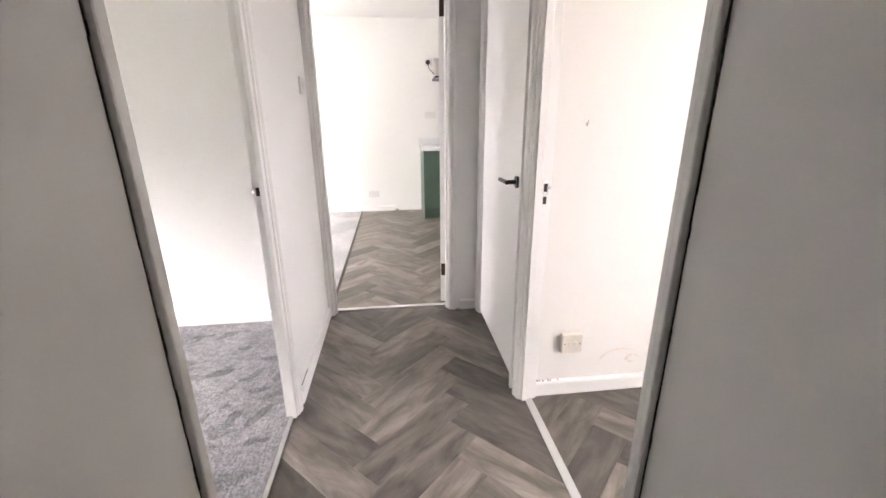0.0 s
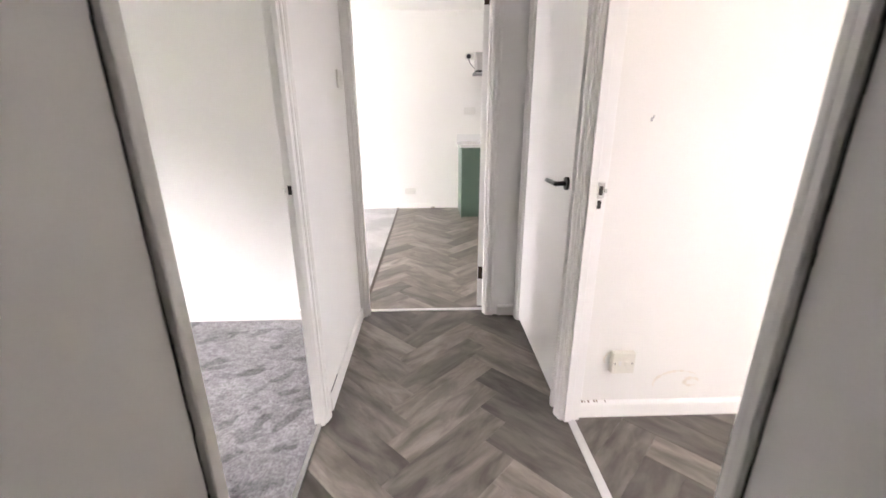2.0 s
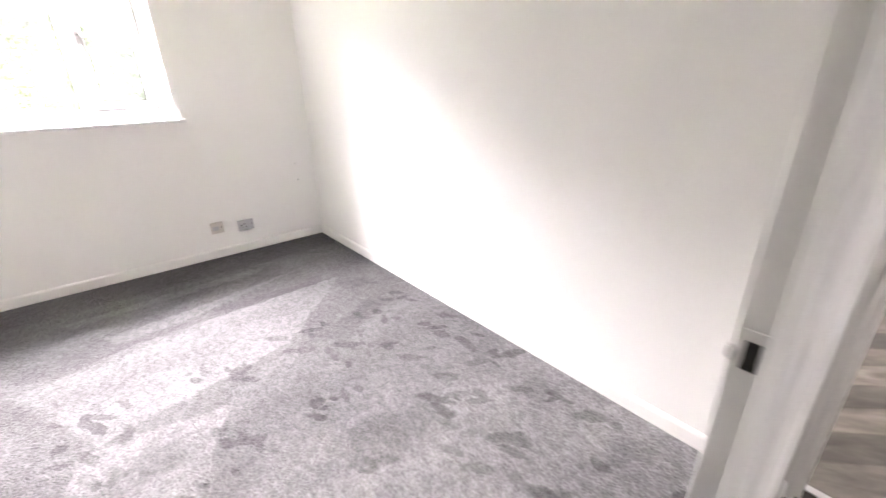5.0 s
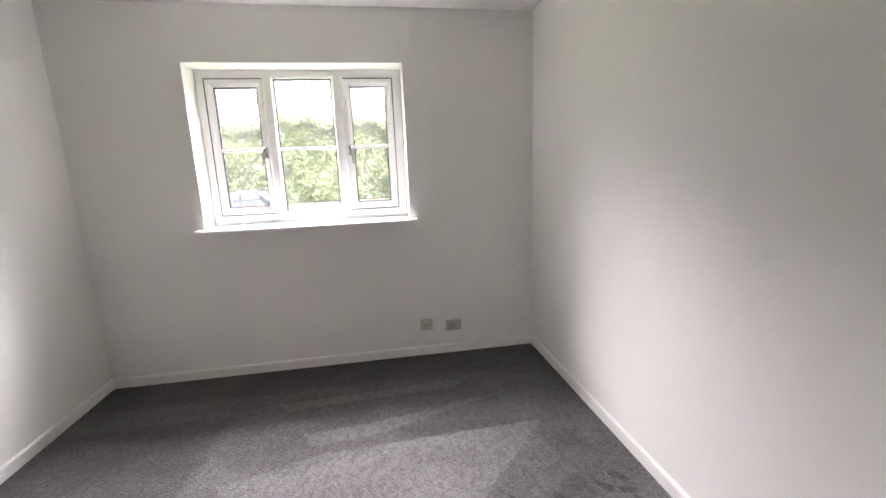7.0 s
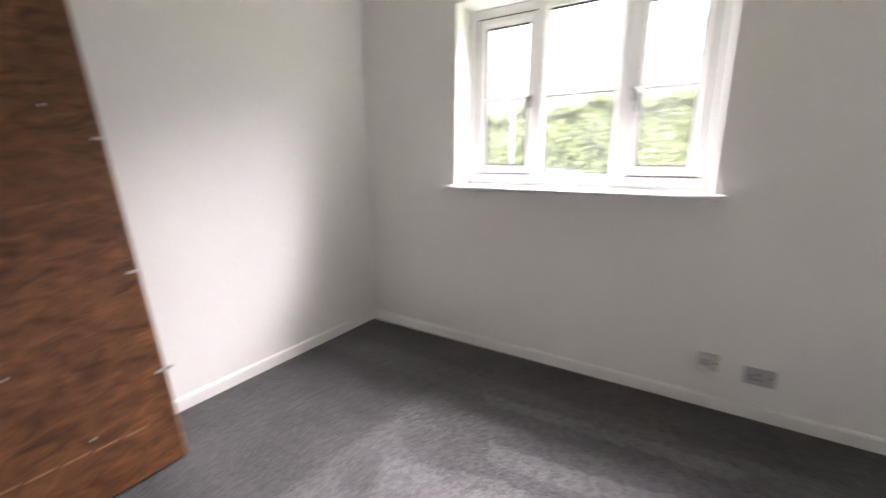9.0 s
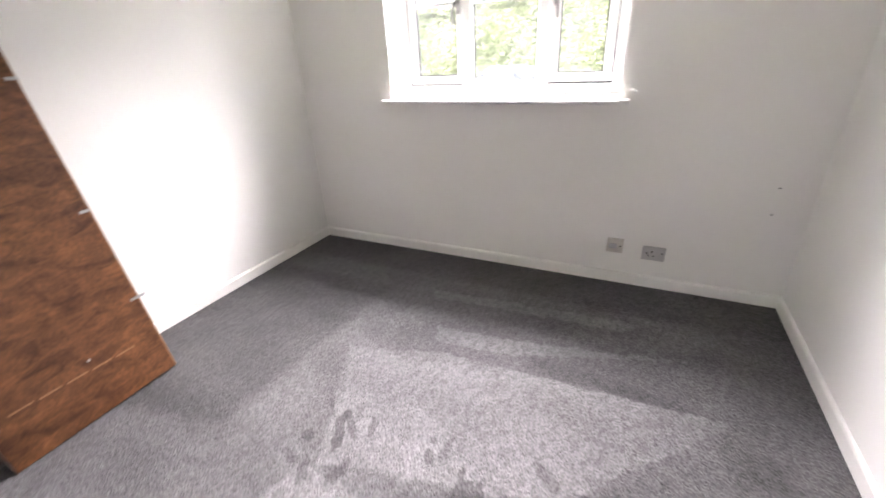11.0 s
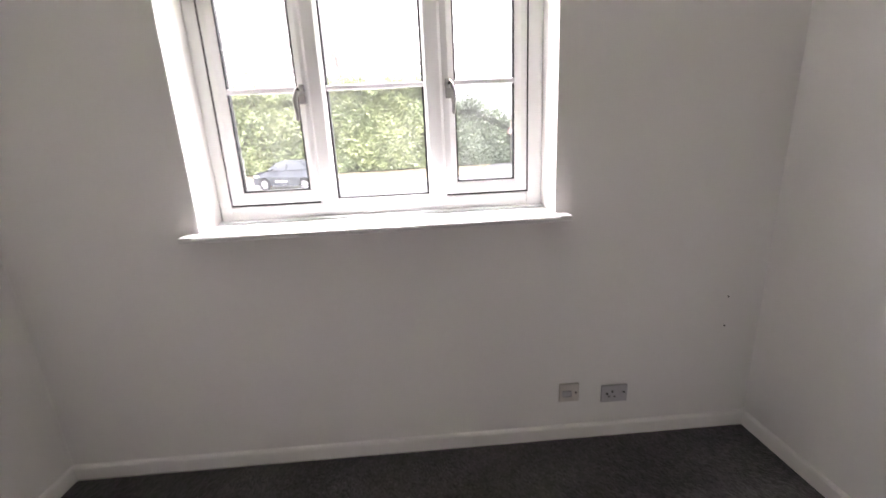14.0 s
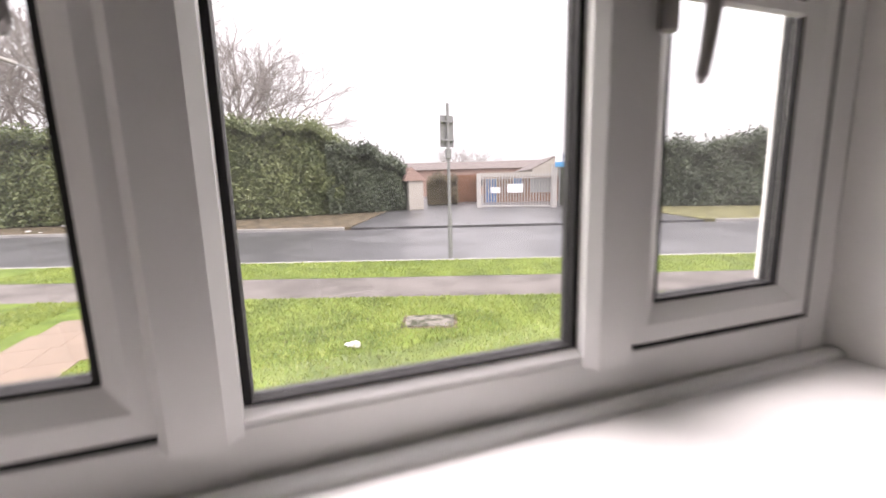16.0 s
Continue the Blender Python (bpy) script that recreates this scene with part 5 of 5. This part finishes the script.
for s, d, h, seed in ((-16.2, 33, 14.0, 1), (-21.0, 36, 17.0, 2), (-27.5, 33, 17.5, 3), (-33.5, 35, 16.5, 4), (-40.0, 34, 17.0, 5), (3.0, 80, 9.5, 7), (-1.5, 84, 10.0, 8)):
    bare_tree(tuple(ROAD @ Vector((s, d, GZ))), h, seed, "bare grey winter tree behind the hedge", 6 if d < 50 else 4)

# ---------------------------------------------------------------- street furniture
POST = Vector((-12.58, 2.55, GZ))
post = thing("sign_post", POST, "grey metal post with a road sign seen from behind", "road sign")
b_ = bmesh.new()
rod(b_, POST, POST + Vector((0, 0, 1.12)), 0.057, n=16)
rod(b_, POST + Vector((0, 0, 1.12)), POST + Vector((0, 0, 1.17)), 0.057, 0.04, 16)
part("pole_base", b_, M["post_grey"], post, smooth=False)
b_ = bmesh.new()
rod(b_, POST + Vector((0, 0, 1.16)), POST + Vector((0, 0, 3.70)), 0.038, n=16)
part("pole", b_, M["post_grey"], post)
pl = part("sign_plate", box(bmesh.new(), -0.006, 0.006, -0.19, 0.17, 2.70, 3.43, bevel=0.003), M["post_grey"], None, "grey back of the sign")
pl.parent = post
pl.matrix_local = pose(-0.055, 0, 0, 0, 0, 8)
for z in (2.85, 3.28):
    c_ = part("clamp", box(bmesh.new(), -0.05, 0.05, -0.17, 0.15, z - 0.02, z + 0.02, bevel=0.004), M["post_grey"])
    c_.parent = post
    c_.matrix_local = pose(-0.02, 0, 0, 0, 0, 8)
b_ = box(bmesh.new(), -0.065, 0.065, -0.06, 0.06, 2.42, 2.66, bevel=0.01)
o_ = part("junction_box", b_, M["post_grey"])
o_.parent = post


def lamp_post(at, height, arm, label):
    root = thing("street_lamp", at, label, "street lamp")
    at = Vector(at)
    b = bmesh.new()
    rod(b, at, at + Vector((0, 0, 1.3)), 0.085, n=14)
    part("base", b, M["galv"], root)
    b = bmesh.new()
    rod(b, at + Vector((0, 0, 1.3)), at + Vector((0, 0, height)), 0.06, 0.04, 14)
    part("column", b, M["galv"], root)
    b = bmesh.new()
    tip = at + Vector((0, 0, height)) + Vector(arm)
    rod(b, at + Vector((0, 0, height - 0.03)), tip, 0.035, 0.028, 10)
    part("arm", b, M["galv"], root)
    b = bmesh.new()
    dirv = Vector(arm).normalized()
    m_ = Matrix.Translation(tip + dirv * 0.3) @ dirv.to_track_quat("X", "Z").to_matrix().to_4x4()
    box(b, -0.35, 0.35, -0.13, 0.13, -0.07, 0.07, bevel=0.04, seg=2, m=m_)
    part("lantern", b, M["pale_metal"], root)


lamp_post(tuple(ROAD @ Vector((-20.3, 22.3, GZ + 0.02))), 7.2, tuple(ROAD.to_3x3() @ Vector((-0.5, -1.3, 0.25))), "grey street lamp in front of the hedge")
lamp_post(tuple(ROAD @ Vector((13.4, 40.0, GZ + 0.02))), 9.4, tuple(ROAD.to_3x3() @ Vector((0.9, -0.9, 0.3))), "grey street lamp beyond the far hedge")


# ---------------------------------------------------------------- works entrance across the road
def rp(s, d, z=GZ):
    return ROAD @ Vector((s, d, z))


gate = thing("sliding_gate", rp(2.4, 31.3), "pale palisade gate of upright metal bars", "gate")
g0, g1 = rp(0.05, 32.0), rp(4.75, 30.8)
gd = (g1 - g0)
for k in range(26):
    p = g0 + gd * (k / 25)
    b_ = bmesh.new()
    rod(b_, p + Vector((0, 0, 0.04)), p + Vector((0, 0, 2.36)), 0.045, n=4)
    part("bar", b_, M["pale_metal"], gate)
for z in (0.12, 2.05):
    b_ = bmesh.new()
    rod(b_, g0 + Vector((0, 0, z)), g1 + Vector((0, 0, z)), 0.028 if z > 0.2 else 0.05, n=8)
    part("rail", b_, M["pale_metal"], gate)
part("notice", box(bmesh.new(), -0.55, 0.55, -0.02, 0.02, 1.05, 1.65, m=Matrix.Translation(g0 + gd * 0.5 + Vector((0, 0, -0.0))) @ ROAD.to_3x3().to_4x4() @ pose(0, -0.12, 0, 0, 0, -14)), M["sign_white"], gate, "white notice board")
part("notice", box(bmesh.new(), -0.35, 0.35, -0.02, 0.02, 1.05, 1.45, m=Matrix.Translation(g0 + gd * 0.22) @ ROAD.to_3x3().to_4x4() @ pose(0, -0.12, 0, 0, 0, -14)), M["sign_white"], gate, "white notice board")
for s, d, h, mt, nm in ((4.95, 30.7, 2.9, "pale_metal", "gate_post"), (-0.05, 32.1, 2.4, "pale_metal", "gate_post")):
    tagged(part(nm, box(bmesh.new(), -0.16, 0.16, -0.16, 0.16, 0, h, bevel=0.02, m=Matrix.Translation(rp(s, d, GZ - 0.012)) @ ROAD.to_3x3().to_4x4()), M[mt]), "pale square metal gate post", "gate post")
pier = thing("gate_pier", rp(-4.7, 32.4), "rendered gate pier with a brick cap", "gate pier")
part("shaft", box(bmesh.new(), -0.55, 0.55, -0.4, 0.4, 0, 2.05, bevel=0.02, m=Matrix.Translation(rp(-4.7, 32.4, GZ - 0.012)) @ ROAD.to_3x3().to_4x4() @ pose(0, 0, 0, 0, 0, 25)), M["render_wall"], pier)
cap = extrude_outline([(-0.85, 2.05), (0.75, 2.05), (0.75, 2.12), (-0.3, 3.0), (-0.45, 3.0), (-0.85, 2.15)], "y", -0.5, 0.5)
bmesh.ops.transform(cap, matrix=Matrix.Translation(rp(-4.7, 32.4, GZ - 0.012)) @ ROAD.to_3x3().to_4x4() @ pose(0, 0, 0, 0, 0, 25), verts=cap.verts)
part("cap", cap, M["brick"], pier, "sloping red brick cap")


def shed(name, label, s0, s1, d0, d1, eave, ridge, wall_mat, roof_mat, along=True):
    """A low building with a pitched roof, its ridge along or across the road."""
    root = thing(name, rp((s0 + s1) / 2, d0), label, "building")
    zb = GZ - 0.14
    part("wall", strip(bmesh.new(), s0, s1, d0, d1, zb, GZ + eave), wall_mat, root)
    if along:
        b = extrude_outline([(d0 - 0.3, GZ + eave + 0.001), (d1 + 0.3, GZ + eave + 0.001), ((d0 + d1) / 2, GZ + ridge)], "x", s0 - 0.3, s1 + 0.3)
    else:
        b = extrude_outline([(s0 - 0.3, GZ + eave + 0.001), (s1 + 0.3, GZ + eave + 0.001), ((s0 + s1) / 2, GZ + ridge)], "y", d0 + 0.1, d1 + 0.3)
    bmesh.ops.transform(b, matrix=ROAD, verts=b.verts)
    part("roof", b, roof_mat, root)
    if not along:
        g = extrude_outline([(s0, GZ + eave), (s1, GZ + eave), ((s0 + s1) / 2, GZ + ridge - 0.15)], "y", d0 - 0.02, d0 + 0.12)
        bmesh.ops.transform(g, matrix=ROAD, verts=g.verts)
        part("gable", g, wall_mat, root)
    n = max(2, int((s1 - s0) / 3))
    for k in range(n):
        c = s0 + (k + 0.5) * (s1 - s0) / n
        part("window", strip(bmesh.new(), c - 0.7, c + 0.7, d0 - 0.05, d0 - 0.01, GZ + 1.2, GZ + min(2.3, eave - 0.3)), M["car_glass"], root)
    return root


shed("warehouse", "long low brown-roofed works building", -12, 14, 62, 74, 3.7, 5.0, M["brick"], M["roof"])
shed("workshop", "small workshop with a pale gable end", 6.6, 11.6, 47, 58, 3.0, 4.4, M["render_wall"], M["roof"], along=False)
cont = thing("shipping_container", rp(-1.9, 42), "rust-orange corrugated steel shipping container", "container")
part("shell", strip(bmesh.new(), -4.2, 0.6, 42, 44.4, GZ - 0.02, GZ + 2.55), M["rust"], cont)
for k in range(24):
    part("rib", strip(bmesh.new(), -4.1 + k * 0.195, -4.0 + k * 0.195, 41.95, 42.01, GZ + 0.1, GZ + 2.45), M["rust"], cont)
kiosk = thing("works_canopy", rp(4.0, 40), "orange works front under a white canopy", "building")
part("wall", strip(bmesh.new(), 0.9, 7.6, 39.5, 41.5, GZ - 0.14, GZ + 2.2), M["rust"], kiosk)
part("canopy", strip(bmesh.new(), 0.4, 8.0, 38.2, 41.7, GZ + 2.2, GZ + 2.6), M["render_wall"], kiosk)
part("door", strip(bmesh.new(), 0.95, 2.0, 39.42, 39.495, GZ, GZ + 2.1), M["blue"], kiosk)
part("panel", strip(bmesh.new(), 3.4, 4.3, 39.42, 39.495, GZ + 0.9, GZ + 2.1), M["blue"], kiosk)
part("shutter", strip(bmesh.new(), 5.0, 6.8, 39.42, 39.495, GZ + 0.8, GZ + 2.0), M["galv"], kiosk)

sign = thing("works_sign", rp(6.7, 30.0), "white and blue works sign on two posts", "sign")
SM = Matrix.Translation(rp(6.45, 30.0, GZ - 0.4)) @ ROAD.to_3x3().to_4x4() @ pose(0, 0, 0, 0, 0, -8)
part("board", box(bmesh.new(), -1.6, 1.6, -0.03, 0.03, 3.10, 4.05, bevel=0.01, m=SM), M["sign_white"], sign)
part("band", box(bmesh.new(), -1.6, 1.6, -0.036, -0.031, 3.10, 3.42, m=SM), M["sign_blue"], sign)
for x in (-1.3, 1.3):
    b_ = bmesh.new()
    rod(b_, SM @ Vector((x, 0.06, 0.5)), SM @ Vector((x, 0.06, 4.0)), 0.05, n=10)
    part("post", b_, M["post_grey"], sign)
tc = bpy.data.curves.new("lettering", "FONT")
tc.body, tc.size, tc.extrude, tc.align_x, tc.offset = "HUB", 0.62, 0.004, "LEFT", 0.014
to = new("lettering_source", tc)
dg_ = bpy.context.evaluated_depsgraph_get()
lm = bpy.data.meshes.new_from_object(to.evaluated_get(dg_))
bpy.data.objects.remove(to)
lm.materials.clear(), lm.materials.append(M["letter"])
lo_ = new("lettering", lm)
lo_.parent = sign
lo_.matrix_parent_inverse = Matrix.Translation(-Vector(sign.location))
lo_.matrix_basis = SM @ pose(-1.15, -0.038, 3.50, 90, 0, 0)
for k in range(3):
    part("lettering_bar", box(bmesh.new(), 0.2 + k * 0.45, 0.55 + k * 0.45, -0.038, -0.0315, 3.52, 3.92, m=SM), M["letter"], sign)
for k in range(5):
    part("lettering_bar", box(bmesh.new(), -0.6 + k * 0.3, -0.38 + k * 0.3, -0.042, -0.0365, 3.2, 3.32, m=SM), M["sign_white"], sign)


# ---------------------------------------------------------------- parked car
def car(at, heading, label):
    """A small dark hatchback: shaped body, windows, wheels with alloy rims, lamps, mirror and door lines. Its nose points along +x before turning."""
    root = thing("parked_car", (0, 0, 0), label, "car")
    prof = [(-1.98, 0.32), (-2.02, 0.55), (-1.98, 0.95), (-1.72, 1.02), (-1.45, 1.40), (-0.9, 1.52), (0.0, 1.52), (0.45, 1.42), (1.05, 1.03), (1.75, 0.90), (1.98, 0.72), (2.03, 0.45), (1.98, 0.28)]
    arches = [(1.62, 0.28)] + [(1.27 + 0.36 * math.cos(a), 0.31 + 0.36 * math.sin(a)) for a in np.linspace(0.1, 3.04, 9)] + [(0.9, 0.24), (-0.85, 0.24)] + [(-1.24 + 0.36 * math.cos(a), 0.31 + 0.36 * math.sin(a)) for a in np.linspace(0.1, 3.04, 9)] + [(-1.62, 0.28)]
    bm = extrude_outline(prof + arches, "y", -0.86, 0.86)
    for v in bm.verts:
        if v.co.z > 0.95:
            v.co.y *= 1 - 0.20 * (v.co.z - 0.95) / 0.57
        v.co.y *= 1 - 0.06 * max(0, abs(v.co.x) - 1.4) / 0.6
    part("body", bm, M["car"], root)
    for sgn in (-1, 1):
        for pts in ([(0.93, 1.03), (0.42, 1.36), (-0.18, 1.44), (-0.18, 1.03)], [(-0.25, 1.03), (-0.25, 1.44), (-0.9, 1.44), (-1.35, 1.20), (-1.42, 1.05)]):
            w = extrude_outline(pts, "y", sgn * 0.75, sgn * 0.80)
            for v in w.verts:
                v.co.y = sgn * (0.862 - 0.172 * max(0, v.co.z - 0.95) / 0.57 + (0.004 if abs(v.co.y) > 0.77 else -0.03))
            part("side_window", w, M["car_glass"], root)
        for x in (1.27, -1.24):
            b = bmesh.new()
            rod(b, (x, sgn * 0.68, 0.31), (x, sgn * 0.865, 0.31), 0.31, n=28)
            wh = part("wheel", b, M["rubber"], root, "black tyre")
            b = bmesh.new()
            rod(b, (x, sgn * 0.86, 0.31), (x, sgn * 0.869, 0.31), 0.05, n=12)
            for k in range(10):
                a = k * 0.6283
                rod(b, (x, sgn * 0.866, 0.31), (x + 0.2 * math.cos(a), sgn * 0.866, 0.31 + 0.2 * math.sin(a)), 0.018, 0.024, 6)
            part("rim", b, M["alu"], wh, "pale alloy rim")
        part("headlight", box(bmesh.new(), 1.62, 1.93, *sorted((sgn * 0.60, sgn * 0.835)), 0.66, 0.80, bevel=0.03), M["lamp_lens"], root)
        part("mirror", box(bmesh.new(), 0.62, 0.80, *sorted((sgn * 0.86, sgn * 1.02)), 1.02, 1.14, bevel=0.03), M["car"], root)
        part("door_trim", box(bmesh.new(), -0.15, 0.55, *sorted((sgn * 0.858, sgn * 0.872)), 0.42, 0.52, bevel=0.004), M["alu"], root, "pale door protector")
        for x in (0.92, -0.21, -1.05):
            part("door_gap", box(bmesh.new(), x - 0.004, x + 0.004, *sorted((sgn * 0.858, sgn * 0.8625)), 0.35, 1.0), M["rubber"], root)
    ws = extrude_outline([(1.02, 1.045), (0.46, 1.405), (0.44, 1.40), (1.0, 1.04)], "y", -0.68, 0.68)
    bmesh.ops.translate(ws, verts=ws.verts, vec=(0.012, 0, 0.012))
    part("windscreen", ws, M["car_glass"], root)
    part("grille", box(bmesh.new(), 1.97, 2.04, -0.5, 0.5, 0.36, 0.56, bevel=0.01), M["rubber"], root)
    root.matrix_world = Matrix.Translation(at) @ pose(0, 0, 0, 0, 0, heading) @ Matrix.Diagonal((0.9, 0.92, 0.9, 1))
    return root


ang = math.degrees(math.atan2(0.938, 0.347))
car(tuple(ROAD @ Vector((-13.9, 18.6, GZ - 0.10))), ang + 180, "dark grey hatchback car on the far side of the road")


# ---------------------------------------------------------------- herringbone floors
PW = 0.140
PL = PW * 4


def clip_poly(poly, x0, x1, y0, y1):
    """A convex polygon cut to a rectangle."""
    for axis, lim, sign in ((0, x0, 1), (0, x1, -1), (1, y0, 1), (1, y1, -1)):
        outp = []
        for a, b in zip(poly, poly[1:] + poly[:1]):
            ia, ib = sign * (a[axis] - lim) >= 0, sign * (b[axis] - lim) >= 0
            if ia:
                outp.append(a)
            if ia != ib:
                t = (lim - a[axis]) / (b[axis] - a[axis])
                outp.append((a[0] + (b[0] - a[0]) * t, a[1] + (b[1] - a[1]) * t))
        poly = outp
        if len(poly) < 3:
            return []
    return poly


def area(p):
    return abs(sum(a[0] * b[1] - b[0] * a[1] for a, b in zip(p, p[1:] + p[:1]))) / 2


def herringbone(name, x0, x1, y0, y1, label, ox, oy):
    """A floor of grey oak-effect planks laid in herringbone, each a plank of its own with eased edges."""
    floor = structure(name, B(x0, x1, y0, y1, -0.03, -0.004), M["bed"], label)
    c45 = math.sqrt(0.5)
    full = {}
    rng = range(-70, 71)
    for k in rng:
        for m_ in range(-10, 11):
            for kind in (0, 1):
                px, py = k * PW + m_ * 2 * PL, k * PW
                if kind == 0:
                    cx, cy, turn = px + PL / 2, py + PW / 2, 45.0
                else:
                    cx, cy, turn = px + PL + PW / 2, py + PW - PL / 2, 135.0
                wx, wy = (cx - cy) * c45 + ox, (cx + cy) * c45 + oy
                if not (x0 - 0.4 < wx < x1 + 0.4 and y0 - 0.4 < wy < y1 + 0.4):
                    continue
                t = radians(turn)
                ca, sa = math.cos(t), math.sin(t)
                g = 0.0005
                loc = [(-PL / 2 + g, -PW / 2 + g), (PL / 2 - g, -PW / 2 + g), (PL / 2 - g, PW / 2 - g), (-PL / 2 + g, PW / 2 - g)]
                wpoly = [(wx + a * ca - b * sa, wy + a * sa + b * ca) for a, b in loc]
                cut = clip_poly(wpoly, x0, x1, y0, y1)
                if len(cut) < 3 or area(cut) < 2e-4:
                    continue
                whole = area(cut) > PL * PW * 0.985
                if whole and "plank" in full:
                    me = full["plank"]
                else:
                    lp = loc if whole else [((a - wx) * ca + (b - wy) * sa, -(a - wx) * sa + (b - wy) * ca) for a, b in cut]
                    n = len(lp)
                    mx, my = sum(p[0] for p in lp) / n, sum(p[1] for p in lp) / n
                    ins = [(a + (mx - a) * 0.0012 / max(0.02, math.hypot(mx - a, my - b)), b + (my - b) * 0.0012 / max(0.02, math.hypot(mx - a, my - b))) for a, b in lp]
                    vs = [(a, b, -0.004) for a, b in lp] + [(a, b, -0.0006) for a, b in lp] + [(a, b, 0.0) for a, b in ins]
                    fs = [tuple(range(2 * n, 3 * n))] + [(i + r * n, (i + 1) % n + r * n, (i + 1) % n + (r + 1) * n, i + (r + 1) * n) for r in (0, 1) for i in range(n)]
                    me = quads("plank", vs, fs, M["oak"])
                    if whole:
                        full["plank"] = me
                o = new("plank", me)
                o.parent = floor
                o.matrix_basis = pose(wx, wy, 0, 0, 0, turn)
    return floor


herringbone("floor_hall", -0.013, HX1 + 0.045, -1.9, 1.035, "grey-brown oak-effect herringbone vinyl floor", ox=0.368, oy=0.167)
herringbone("floor_room", HX1 + 0.05, 2.3, -1.3, 0.0, "grey-brown oak-effect herringbone vinyl floor", ox=0.18, oy=0.07)
herringbone("floor_kitchen", 0.012, 2.4, 1.035, LY1, "grey-brown oak-effect herringbone vinyl floor", ox=0.705, oy=0.058)
structure("floor_hall_start", B(-0.013, HX1 + 0.045, HY0, -1.9, -0.03, 0.0), M["oak"], "grey-brown vinyl floor at the start of the hall")
structure("floor_room_rest", B(2.3, RX1, RY0, 0.0, -0.03, 0.0), M["oak"], "grey-brown vinyl floor")
structure("floor_room_back", B(HX1 + 0.05, 2.3, RY0, -1.3, -0.03, 0.0), M["oak"], "grey-brown vinyl floor")
structure("floor_kitchen_rest", B(2.4, LX1, LY0, LY1, -0.03, 0.0), M["oak"], "grey-brown vinyl floor")
structure("slab_under", B(BX0 - 0.3, RX1 + 0.3, HY0 - 0.1, LY1 + 0.3, -0.5, -0.032), M["concrete"], "concrete floor slab of the house")
